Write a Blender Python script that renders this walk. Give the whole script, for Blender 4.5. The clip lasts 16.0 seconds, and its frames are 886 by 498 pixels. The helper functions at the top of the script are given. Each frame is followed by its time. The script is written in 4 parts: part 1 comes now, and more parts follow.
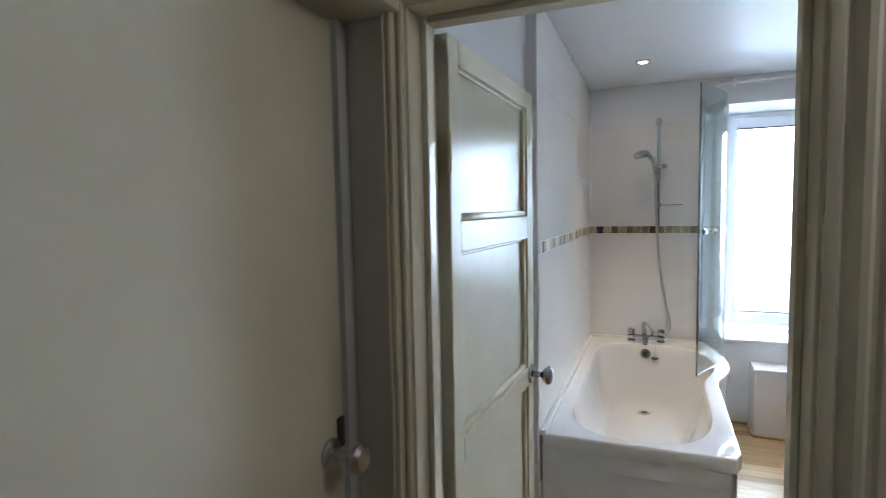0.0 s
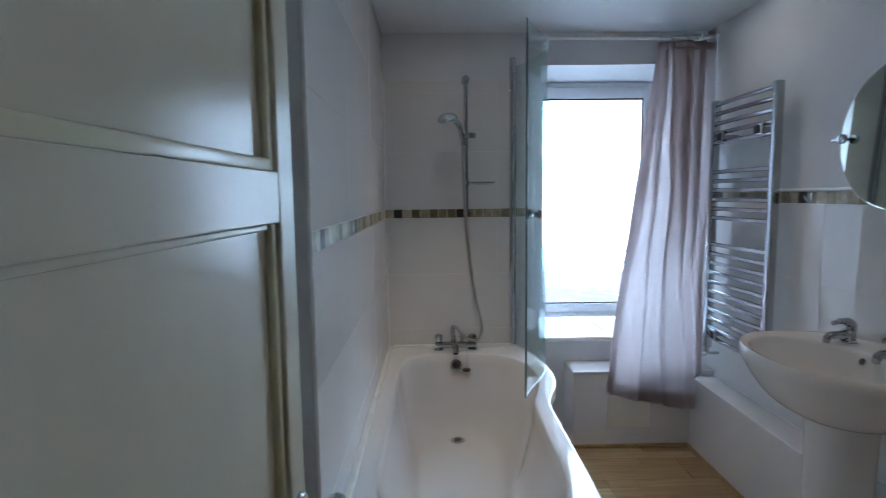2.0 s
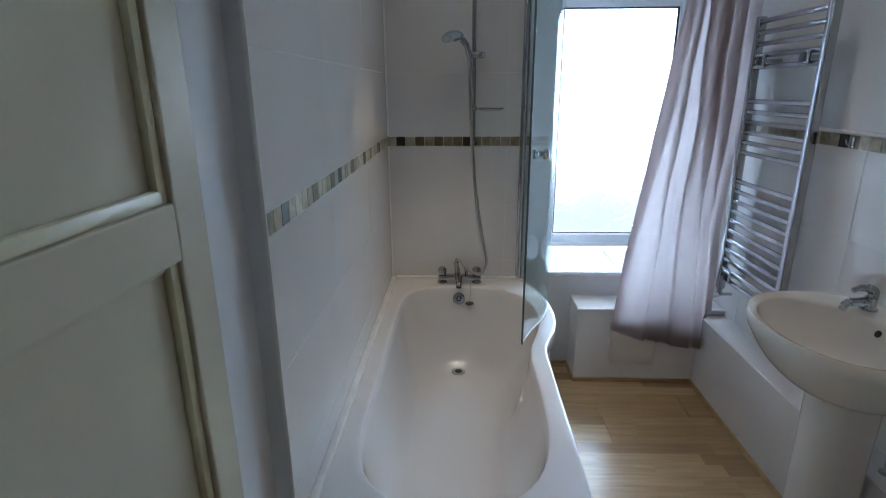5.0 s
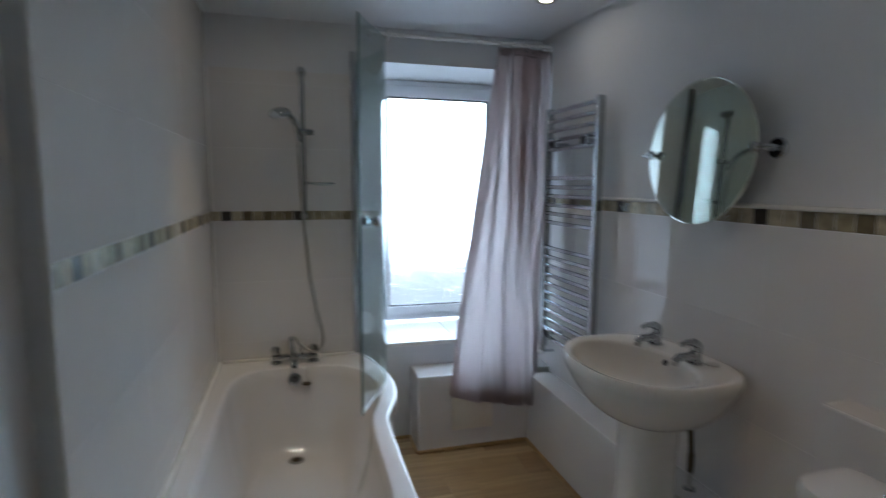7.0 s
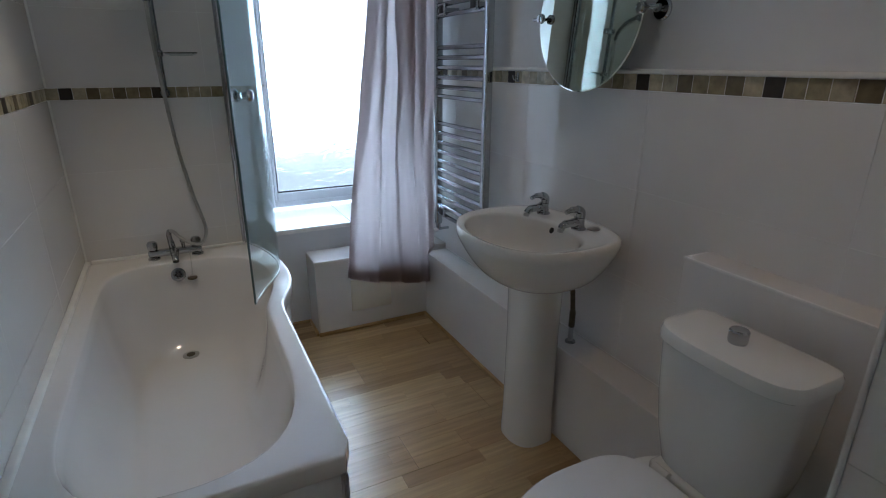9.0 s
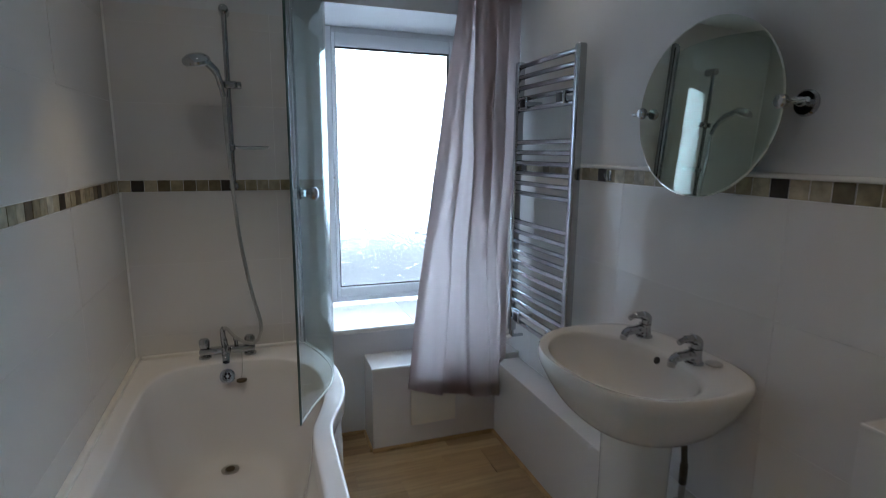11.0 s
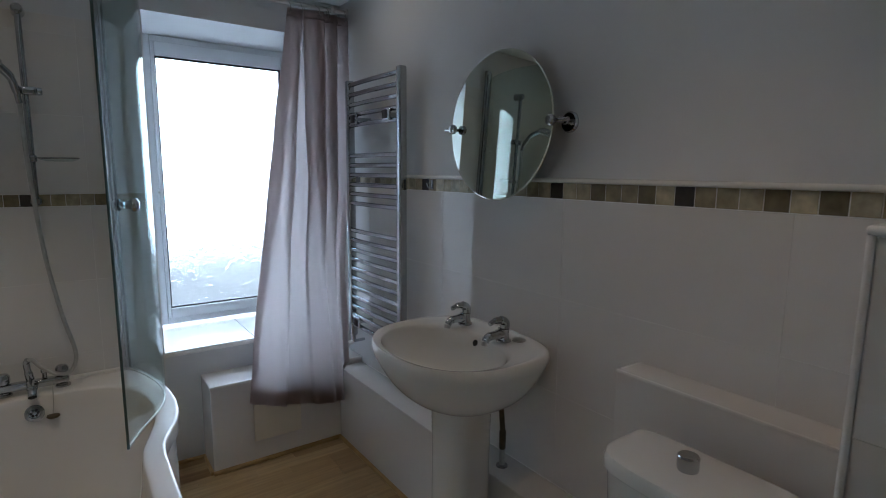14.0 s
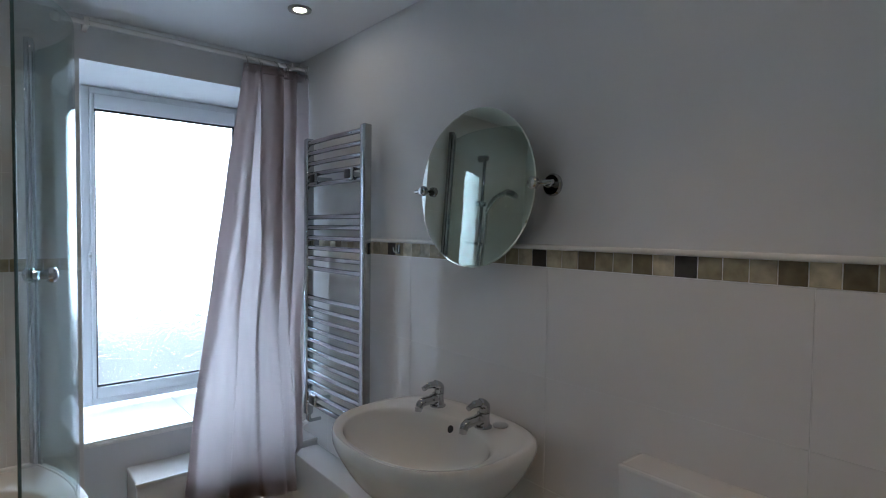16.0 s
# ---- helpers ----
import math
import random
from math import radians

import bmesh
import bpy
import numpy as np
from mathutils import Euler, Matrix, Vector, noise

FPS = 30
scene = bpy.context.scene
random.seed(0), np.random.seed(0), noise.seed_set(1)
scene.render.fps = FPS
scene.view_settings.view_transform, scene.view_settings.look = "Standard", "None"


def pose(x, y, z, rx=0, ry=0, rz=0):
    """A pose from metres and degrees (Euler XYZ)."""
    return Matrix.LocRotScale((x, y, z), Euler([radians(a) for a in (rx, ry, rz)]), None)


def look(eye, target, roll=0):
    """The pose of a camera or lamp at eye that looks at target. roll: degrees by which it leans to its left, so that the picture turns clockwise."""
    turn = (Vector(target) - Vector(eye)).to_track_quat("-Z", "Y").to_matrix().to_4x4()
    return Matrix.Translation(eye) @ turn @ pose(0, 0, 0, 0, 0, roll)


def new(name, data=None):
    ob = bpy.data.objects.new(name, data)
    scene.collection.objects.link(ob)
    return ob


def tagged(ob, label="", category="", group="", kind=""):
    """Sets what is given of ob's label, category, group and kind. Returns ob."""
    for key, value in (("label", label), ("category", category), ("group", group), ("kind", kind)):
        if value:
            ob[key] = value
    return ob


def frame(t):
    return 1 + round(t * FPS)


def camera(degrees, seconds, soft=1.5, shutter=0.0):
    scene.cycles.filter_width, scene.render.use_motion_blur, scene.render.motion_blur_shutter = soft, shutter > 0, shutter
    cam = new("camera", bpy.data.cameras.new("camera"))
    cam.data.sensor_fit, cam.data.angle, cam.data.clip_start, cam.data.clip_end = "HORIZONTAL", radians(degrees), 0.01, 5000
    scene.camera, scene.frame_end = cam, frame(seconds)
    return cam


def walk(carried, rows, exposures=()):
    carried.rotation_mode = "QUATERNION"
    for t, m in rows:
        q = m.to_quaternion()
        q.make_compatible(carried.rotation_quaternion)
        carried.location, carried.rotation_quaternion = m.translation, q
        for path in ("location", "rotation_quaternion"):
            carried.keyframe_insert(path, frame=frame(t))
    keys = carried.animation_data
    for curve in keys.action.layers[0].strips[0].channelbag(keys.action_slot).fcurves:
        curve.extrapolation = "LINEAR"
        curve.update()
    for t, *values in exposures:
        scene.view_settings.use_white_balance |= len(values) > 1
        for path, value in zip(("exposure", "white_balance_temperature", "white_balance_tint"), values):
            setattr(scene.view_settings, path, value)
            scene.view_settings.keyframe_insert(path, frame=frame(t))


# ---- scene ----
cam = camera(79.9, 16.0, soft=1.0, shutter=0.35)
PATH = [
    (0, (0.046, 0.03, 1.376), (-0.697, 1.881, 1.228), -1.1),
    (0.2, (0.012, 0.123, 1.384), (-0.621, 2.013, 1.219), -1.1),
    (0.5, (0.012, 0.279, 1.365), (-0.486, 2.205, 1.164), -1.2),
    (0.8, (0.018, 0.486, 1.353), (-0.445, 2.419, 1.138), -1.5),
    (1, (0.023, 0.56, 1.345), (-0.442, 2.491, 1.115), -1.3),
    (1.5, (-0.02, 0.746, 1.338), (-0.415, 2.696, 1.133), -0.9),
    (2, (-0.107, 0.901, 1.319), (-0.074, 2.89, 1.116), -0.7),
    (2.5, (-0.086, 0.941, 1.347), (0.053, 2.918, 1.081), -0.9),
    (3, (-0.046, 0.959, 1.349), (0.036, 2.865, 0.75), -0.9),
    (3.2, (-0.028, 0.964, 1.338), (0.04, 2.822, 0.601), -0.9),
    (5.3, (0.016, 1.044, 1.486), (-0.073, 2.982, 1.002), -0.2),
    (5.5, (0.024, 1.045, 1.489), (-0.077, 3.01, 1.129), -0.1),
    (6, (0.043, 1.015, 1.457), (-0.085, 3.006, 1.319), 0.1),
    (6.5, (0.028, 0.98, 1.406), (-0.069, 2.974, 1.28), 0.2),
    (7, (0.031, 1.01, 1.38), (0.558, 2.924, 1.137), 0.4),
    (7.5, (0.057, 1.034, 1.388), (0.878, 2.809, 0.971), -0.1),
    (8, (0.049, 1.042, 1.358), (0.909, 2.742, 0.749), -0.0),
    (8.2, (0.051, 1.042, 1.342), (0.935, 2.692, 0.638), 0.1),
    (10.3, (0.129, 1.13, 1.354), (0.839, 2.929, 0.845), 0.4),
    (10.5, (0.139, 1.158, 1.358), (0.831, 2.971, 0.874), 0.4),
    (11, (0.155, 1.319, 1.372), (0.806, 3.175, 1.008), 0.6),
    (11.5, (0.154, 1.398, 1.389), (0.81, 3.27, 1.136), 0.6),
    (12, (0.167, 1.437, 1.392), (0.82, 3.317, 1.195), 0.6),
    (12.5, (0.163, 1.412, 1.385), (0.822, 3.286, 1.147), 0.6),
    (13, (0.177, 1.331, 1.376), (0.916, 3.163, 1.062), 0.6),
    (13.5, (0.187, 1.24, 1.362), (1.248, 2.91, 1.072), 0.7),
    (14, (0.147, 1.172, 1.347), (1.3, 2.78, 1.055), 0.5),
    (14.5, (0.146, 1.146, 1.349), (1.327, 2.727, 1.025), 0.6),
    (15, (0.163, 1.183, 1.373), (1.392, 2.737, 1.099), 0.6),
    (15.5, (0.179, 1.283, 1.372), (1.435, 2.833, 1.235), 0.9),
    (16, (0.208, 1.333, 1.365), (1.503, 2.855, 1.293), 0.7),
]
EXPOSURES = [(t, stops, kelvin, 17) for t, stops, kelvin in (
    (0.0, 1.23, 6150), (0.5, 0.99, 5900), (1.0, 0.63, 5800), (1.5, 0.45, 5750), (2.0, 0.2, 5700), (2.5, 0.0, 5650), (3.0, -0.1, 5700), (5.3, 0.18, 5950), (5.5, 0.13, 6000),
    (6.0, 0.05, 6100), (6.5, 0.0, 6150), (7.0, -0.2, 6100), (8.0, -0.35, 6000), (10.5, -0.05, 5950), (11.0, -0.3, 6100), (11.5, -0.6, 6250), (12.0, -0.8, 6350),
    (12.5, -0.86, 6350), (13.0, -0.9, 6250), (13.5, -0.75, 6150), (14.0, -0.45, 6150), (14.5, -0.15, 6150), (15.5, -0.05, 6050), (16.0, -0.05, 6050))]
walk(cam, [(t, look(eye, target, roll)) for t, eye, target, roll in PATH], EXPOSURES)

# ---- light ----
world = bpy.data.worlds.new("world")
scene.world = world
world.use_nodes = True
wn = world.node_tree.nodes
sky = wn.new("ShaderNodeTexSky")
sky.sky_type = "NISHITA"
sky.sun_disc = False
sky.sun_elevation = radians(38)
sky.sun_rotation = radians(150)
wn["Background"].inputs["Strength"].default_value = 0.12
world.node_tree.links.new(sky.outputs["Color"], wn["Background"].inputs["Color"])
sun = new("sun", bpy.data.lights.new("sun", "SUN"))
sun.data.energy, sun.data.angle, sun.data.color = 1.0, radians(12), (1.0, 0.96, 0.9)
sun.matrix_world = look((4, -6, 8), (0, 2, 0))

SKY_GLOW = 18.0
SPOTS = {"bath": (15.0, 70, (1.0, 0.82, 0.54)), "window": (4.4, 70, (1.0, 0.78, 0.48)), "toilet": (5.2, 100, (1.0, 0.69, 0.35))}
# power of the out-of-view lamp added to light the landing
HALL_FILL_WATTS = 1.9


# ---- plan ----
XL, XR, YB, CEIL = -0.367, 1.335, 3.728, 2.15
DOOR_Y0, DOOR_Y1 = 0.88, 1.0          # wall between landing and bathroom
OPEN_L, OPEN_R, OPEN_TOP = -0.352, 0.248, 1.724
WIN_L, WIN_R, WIN_B, WIN_T, WIN_Y = 0.46, 1.265, 0.53, 1.985, 4.16
LOW_X, LOW_Z = 1.205, 0.376           # pipe boxing along the basin wall
BOX_X, BOX_Y, BOX_Z = 0.60, 3.53, 0.405  # boxing under the window


# ---- materials ----
def mat(name, color, rough=0.5, metal=0.0, vary=0.06, scale=6.0, bump=0.0, bump_scale=60.0, object_vary=0.0, coat=0.0, rough_vary=0.0, spec=0.5):
    m = bpy.data.materials.new(name)
    m.use_nodes = True
    nt = m.node_tree
    n, l = nt.nodes, nt.links
    b = n["Principled BSDF"]
    b.inputs["Roughness"].default_value = rough
    b.inputs["Metallic"].default_value = metal
    b.inputs["Coat Weight"].default_value = coat
    b.inputs["Coat Roughness"].default_value = 0.05
    b.inputs["Specular IOR Level"].default_value = spec
    co = n.new("ShaderNodeTexCoord")
    geo = n.new("ShaderNodeNewGeometry")
    big = n.new("ShaderNodeTexNoise")
    big.inputs["Scale"].default_value = scale
    big.inputs["Detail"].default_value = 6
    l.new(geo.outputs["Position"], big.inputs["Vector"])
    ramp = n.new("ShaderNodeMapRange")
    ramp.inputs["From Min"].default_value, ramp.inputs["From Max"].default_value = 0.3, 0.7
    ramp.inputs["To Min"].default_value, ramp.inputs["To Max"].default_value = 1 - vary, 1 + vary
    l.new(big.outputs["Fac"], ramp.inputs["Value"])
    value = ramp.outputs["Result"]
    if object_vary:
        info = n.new("ShaderNodeObjectInfo")
        r2 = n.new("ShaderNodeMapRange")
        r2.inputs["To Min"].default_value, r2.inputs["To Max"].default_value = 1 - object_vary, 1 + object_vary
        l.new(info.outputs["Random"], r2.inputs["Value"])
        mul = n.new("ShaderNodeMath")
        mul.operation = "MULTIPLY"
        l.new(value, mul.inputs[0])
        l.new(r2.outputs["Result"], mul.inputs[1])
        value = mul.outputs["Value"]
    mix = n.new("ShaderNodeMix")
    mix.data_type, mix.blend_type = "RGBA", "MULTIPLY"
    mix.inputs["Factor"].default_value = 1.0
    mix.inputs["A"].default_value = (*color, 1)
    l.new(value, mix.inputs["B"])
    l.new(mix.outputs["Result"], b.inputs["Base Color"])
    if rough_vary:
        r3 = n.new("ShaderNodeMapRange")
        r3.inputs["From Min"].default_value, r3.inputs["From Max"].default_value = 0.3, 0.7
        r3.inputs["To Min"].default_value, r3.inputs["To Max"].default_value = max(0.02, rough - rough_vary), rough + rough_vary
        l.new(big.outputs["Fac"], r3.inputs["Value"])
        l.new(r3.outputs["Result"], b.inputs["Roughness"])
    if bump:
        fine = n.new("ShaderNodeTexNoise")
        fine.inputs["Scale"].default_value = bump_scale
        fine.inputs["Detail"].default_value = 4
        l.new(geo.outputs["Position"], fine.inputs["Vector"])
        bn = n.new("ShaderNodeBump")
        bn.inputs["Strength"].default_value = bump
        bn.inputs["Distance"].default_value = 0.004
        l.new(fine.outputs["Fac"], bn.inputs["Height"])
        l.new(bn.outputs["Normal"], b.inputs["Normal"])
    return m


def glow(name, color, strength):
    m = bpy.data.materials.new(name)
    m.use_nodes = True
    n = m.node_tree.nodes
    n.remove(n["Principled BSDF"])
    e = n.new("ShaderNodeEmission")
    e.inputs["Color"].default_value, e.inputs["Strength"].default_value = (*color, 1), strength
    m.node_tree.links.new(e.outputs["Emission"], n["Material Output"].inputs["Surface"])
    return m


M_PAINT = mat("white_wall_paint", (0.72, 0.73, 0.74), 0.55, vary=0.03, scale=2.2, bump=0.10, bump_scale=140)
M_CEIL = mat("white_ceiling_paint", (0.78, 0.79, 0.81), 0.45, vary=0.02, scale=2.0, bump=0.08, bump_scale=90)
M_TILE = mat("white_glazed_tile", (0.76, 0.74, 0.72), 0.035, vary=0.02, scale=3.0, bump=0.02, bump_scale=9, object_vary=0.015)
M_SILL = mat("white_sill_tile", (0.80, 0.80, 0.80), 0.3, vary=0.03, scale=4, bump=0.03, bump_scale=20)
M_GROUT = mat("pale_grout", (0.88, 0.87, 0.85), 0.6, vary=0.08, scale=20)
M_LANDING = mat("landing_paint", (0.55, 0.54, 0.50), 0.6, vary=0.05, scale=3, bump=0.08, bump_scale=120)
M_GLOSS = mat("white_gloss_paint", (0.63, 0.592, 0.46), 0.22, vary=0.05, scale=4, bump=0.06, bump_scale=45, rough_vary=0.05, spec=0.06)
M_CREAM = mat("yellowed_gloss_paint", (0.66, 0.62, 0.42), 0.33, vary=0.05, scale=9, bump=0.08, bump_scale=30)
M_CERAMIC = mat("white_ceramic", (0.80, 0.79, 0.76), 0.04, vary=0.015, scale=2.5, coat=0.3)
M_ACRYLIC = mat("white_acrylic", (0.80, 0.78, 0.77), 0.05, vary=0.015, scale=2.5)
M_PLASTIC = mat("white_plastic", (0.80, 0.79, 0.77), 0.22, vary=0.02, scale=5)
M_IVORY = mat("ivory_plastic", (0.80, 0.76, 0.66), 0.35, vary=0.03, scale=7)
M_UPVC = mat("white_upvc", (0.78, 0.80, 0.82), 0.25, vary=0.02, scale=5)
M_CHROME = mat("chrome", (0.45, 0.47, 0.49), 0.05, 1.0, vary=0.05, scale=12, rough_vary=0.03)
M_STEEL = mat("brushed_steel", (0.5, 0.49, 0.47), 0.28, 1.0, vary=0.08, scale=40)
M_BLACK = mat("black_rubber", (0.012, 0.012, 0.013), 0.4, vary=0.1, scale=30)
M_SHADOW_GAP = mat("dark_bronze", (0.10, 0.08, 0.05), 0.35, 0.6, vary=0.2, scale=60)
M_BEAD = mat("oak_beading", (0.42, 0.27, 0.11), 0.4, vary=0.18, scale=14, bump=0.1, bump_scale=50)
M_SILICONE = mat("white_sealant", (0.84, 0.83, 0.80), 0.3, vary=0.05, scale=18)
M_EDGE = mat("green_glass_edge", (0.09, 0.15, 0.14), 0.12, vary=0.1, scale=20)
M_BAIZE = mat("dark_gap", (0.03, 0.028, 0.025), 0.8)
M_GROUND = mat("garden_ground", (0.46, 0.48, 0.48), 0.9, vary=0.25, scale=3, bump=0.3, bump_scale=8)
M_HOUSE = mat("outer_render", (0.5, 0.48, 0.45), 0.9, vary=0.1)


def stone(name, color):
    return mat(name, color, 0.42, vary=0.28, scale=38, bump=0.1, bump_scale=90, object_vary=0.16)


STONES = {
    "d": stone("dark_slate_mosaic", (0.035, 0.028, 0.024)),
    "b": stone("brown_marble_mosaic", (0.155, 0.122, 0.068)),
    "o": stone("olive_marble_mosaic", (0.31, 0.265, 0.16)),
    "t": stone("tan_marble_mosaic", (0.42, 0.365, 0.25)),
    "c": stone("cream_marble_mosaic", (0.55, 0.51, 0.40)),
}


def laminate():
    m = mat("oak_laminate", (0.56, 0.39, 0.21), 0.29, vary=0.06, scale=3)
    nt = m.node_tree
    n, l = nt.nodes, nt.links
    b = n["Principled BSDF"]
    geo = n.new("ShaderNodeNewGeometry")
    grain = n.new("ShaderNodeTexNoise")
    scl = n.new("ShaderNodeMapping")
    scl.inputs["Scale"].default_value = (5, 70, 1)
    l.new(geo.outputs["Position"], scl.inputs["Vector"])
    add = n.new("ShaderNodeVectorMath")
    add.operation = "MULTIPLY_ADD"
    comb = n.new("ShaderNodeCombineXYZ")
    for k in range(3):
        l.new(geo.outputs["Random Per Island"], comb.inputs[k])
    add.inputs[1].default_value = (37, 11, 23)
    l.new(comb.outputs["Vector"], add.inputs[0])
    l.new(scl.outputs["Vector"], add.inputs[2])
    l.new(add.outputs["Vector"], grain.inputs["Vector"])
    grain.inputs["Scale"].default_value, grain.inputs["Detail"].default_value = 1.0, 6
    info = n.new("ShaderNodeObjectInfo")
    s = n.new("ShaderNodeMath")
    s.operation = "ADD"
    l.new(geo.outputs["Random Per Island"], s.inputs[0])
    l.new(info.outputs["Random"], s.inputs[1])
    fr = n.new("ShaderNodeMath")
    fr.operation = "FRACT"
    l.new(s.outputs["Value"], fr.inputs[0])
    blk = n.new("ShaderNodeValToRGB")
    blk.color_ramp.elements[0].color = (0.36, 0.228, 0.105, 1)
    blk.color_ramp.elements[1].color = (0.54, 0.378, 0.195, 1)
    mid = blk.color_ramp.elements.new(0.5)
    mid.color = (0.44, 0.295, 0.142, 1)
    l.new(fr.outputs["Value"], blk.inputs["Fac"])
    gr = n.new("ShaderNodeMapRange")
    gr.inputs["From Min"].default_value, gr.inputs["From Max"].default_value = 0.25, 0.75
    gr.inputs["To Min"].default_value, gr.inputs["To Max"].default_value = 0.78, 1.14
    l.new(grain.outputs["Fac"], gr.inputs["Value"])
    mix = n.new("ShaderNodeMix")
    mix.data_type, mix.blend_type = "RGBA", "MULTIPLY"
    mix.inputs["Factor"].default_value = 1
    l.new(blk.outputs["Color"], mix.inputs["A"])
    l.new(gr.outputs["Result"], mix.inputs["B"])
    l.new(mix.outputs["Result"], b.inputs["Base Color"])
    return m


def curtain_cloth():
    m = mat("mauve_satin", (0.30, 0.245, 0.24), 0.42, vary=0.05, scale=5, bump=0.12, bump_scale=300)
    nt = m.node_tree
    n, l = nt.nodes, nt.links
    b = n["Principled BSDF"]
    b.inputs["Sheen Weight"].default_value = 0.3
    tr = n.new("ShaderNodeBsdfTranslucent")
    tr.inputs["Color"].default_value = (0.88, 0.80, 0.79, 1)
    mix = n.new("ShaderNodeMixShader")
    mix.inputs["Fac"].default_value = 0.70
    l.new(b.outputs["BSDF"], mix.inputs[1])
    l.new(tr.outputs["BSDF"], mix.inputs[2])
    l.new(mix.outputs["Shader"], n["Material Output"].inputs["Surface"])
    return m


def clear_glass():
    m = bpy.data.materials.new("clear_shower_glass")
    m.use_nodes = True
    nt = m.node_tree
    n, l = nt.nodes, nt.links
    n.remove(n["Principled BSDF"])
    tr = n.new("ShaderNodeBsdfTransparent")
    tr.inputs["Color"].default_value = (0.87, 0.93, 0.925, 1)
    gl = n.new("ShaderNodeBsdfGlossy")
    gl.inputs["Roughness"].default_value = 0.01
    lw = n.new("ShaderNodeLayerWeight")
    lw.inputs["Blend"].default_value = 0.5
    pw5 = n.new("ShaderNodeMath")
    pw5.operation = "POWER"
    pw5.inputs[1].default_value = 4.0
    l.new(lw.outputs["Facing"], pw5.inputs[0])
    sc = n.new("ShaderNodeMapRange")
    sc.inputs["To Min"].default_value, sc.inputs["To Max"].default_value = 0.035, 0.55
    l.new(pw5.outputs["Value"], sc.inputs["Value"])
    mix = n.new("ShaderNodeMixShader")
    l.new(sc.outputs["Result"], mix.inputs["Fac"])
    l.new(tr.outputs["BSDF"], mix.inputs[1])
    l.new(gl.outputs["BSDF"], mix.inputs[2])
    l.new(mix.outputs["Shader"], n["Material Output"].inputs["Surface"])
    return m


def obscured_glass():
    m = bpy.data.materials.new("obscured_leaf_glass")
    m.use_nodes = True
    nt = m.node_tree
    n, l = nt.nodes, nt.links
    n.remove(n["Principled BSDF"])
    g = n.new("ShaderNodeBsdfGlass")
    g.inputs["Roughness"].default_value = 0.24
    g.inputs["IOR"].default_value = 1.35
    g.inputs["Color"].default_value = (0.95, 0.98, 0.98, 1)
    geo = n.new("ShaderNodeNewGeometry")
    warp = n.new("ShaderNodeTexNoise")
    warp.inputs["Scale"].default_value = 11
    warp.inputs["Detail"].default_value = 2
    mx = n.new("ShaderNodeMix")
    mx.data_type = "RGBA"
    mx.inputs["Factor"].default_value = 0.10
    l.new(geo.outputs["Position"], warp.inputs["Vector"])
    l.new(geo.outputs["Position"], mx.inputs["A"])
    l.new(warp.outputs["Color"], mx.inputs["B"])
    # overlapping leaves: ribs that run round the middle of each cell, and a raised outline
    leaf = n.new("ShaderNodeTexVoronoi")
    leaf.inputs["Scale"].default_value = 17
    l.new(mx.outputs["Result"], leaf.inputs["Vector"])
    rib = n.new("ShaderNodeMath")
    rib.operation = "MULTIPLY"
    rib.inputs[1].default_value = 15
    l.new(leaf.outputs["Distance"], rib.inputs[0])
    wave = n.new("ShaderNodeMath")
    wave.operation = "SINE"
    l.new(rib.outputs["Value"], wave.inputs[0])
    edge = n.new("ShaderNodeTexVoronoi")
    edge.feature = "DISTANCE_TO_EDGE"
    edge.inputs["Scale"].default_value = 17
    l.new(mx.outputs["Result"], edge.inputs["Vector"])
    crest = n.new("ShaderNodeMapRange")
    crest.inputs["From Max"].default_value = 0.12
    crest.inputs["To Min"].default_value, crest.inputs["To Max"].default_value = 1.6, 0.0
    l.new(edge.outputs["Distance"], crest.inputs["Value"])
    total = n.new("ShaderNodeMath")
    total.operation = "ADD"
    l.new(wave.outputs["Value"], total.inputs[0])
    l.new(crest.outputs["Result"], total.inputs[1])
    bn = n.new("ShaderNodeBump")
    bn.inputs["Strength"].default_value = 0.5
    bn.inputs["Distance"].default_value = 0.0013
    l.new(total.outputs["Value"], bn.inputs["Height"])
    l.new(bn.outputs["Normal"], g.inputs["Normal"])
    l.new(g.outputs["BSDF"], n["Material Output"].inputs["Surface"])
    return m


def mirror_silver():
    return mat("mirror_silver", (0.70, 0.75, 0.68), 0.005, 1.0, vary=0.0)


M_FLOOR = laminate()
M_CLOTH = curtain_cloth()
M_GLASS = clear_glass()
M_FROST = obscured_glass()
M_MIRROR = mirror_silver()
M_SKYGLOW = glow("overcast_sky", (0.68, 0.85, 1.0), SKY_GLOW)
M_BULB = glow("warm_lamp", (1.0, 0.88, 0.66), 90.0)


# ---- mesh tools ----
def mesh_from(bm, name, material, smooth=True, angle=35):
    bmesh.ops.recalc_face_normals(bm, faces=bm.faces)
    me = bpy.data.meshes.new(name)
    bm.to_mesh(me)
    bm.free()
    if material:
        me.materials.append(material)
    if smooth:
        me.shade_smooth()
        me.set_sharp_from_angle(angle=radians(angle))
    return me


def part(name, bm, material, parent=None, label="", smooth=True, angle=35):
    ob = new(name, mesh_from(bm, name, material, smooth, angle))
    if parent is not None:
        ob.parent = parent
    if label:
        ob["label"] = label
    return ob


def thing(name, x=0, y=0, z=0, label="", category="", group="", kind=""):
    """An empty at a thing's base; its parts are built in world coordinates."""
    ob = new(name)
    ob.empty_display_size = 0.1
    ob.location = (x, y, z)
    return tagged(ob, label, category, group, kind)


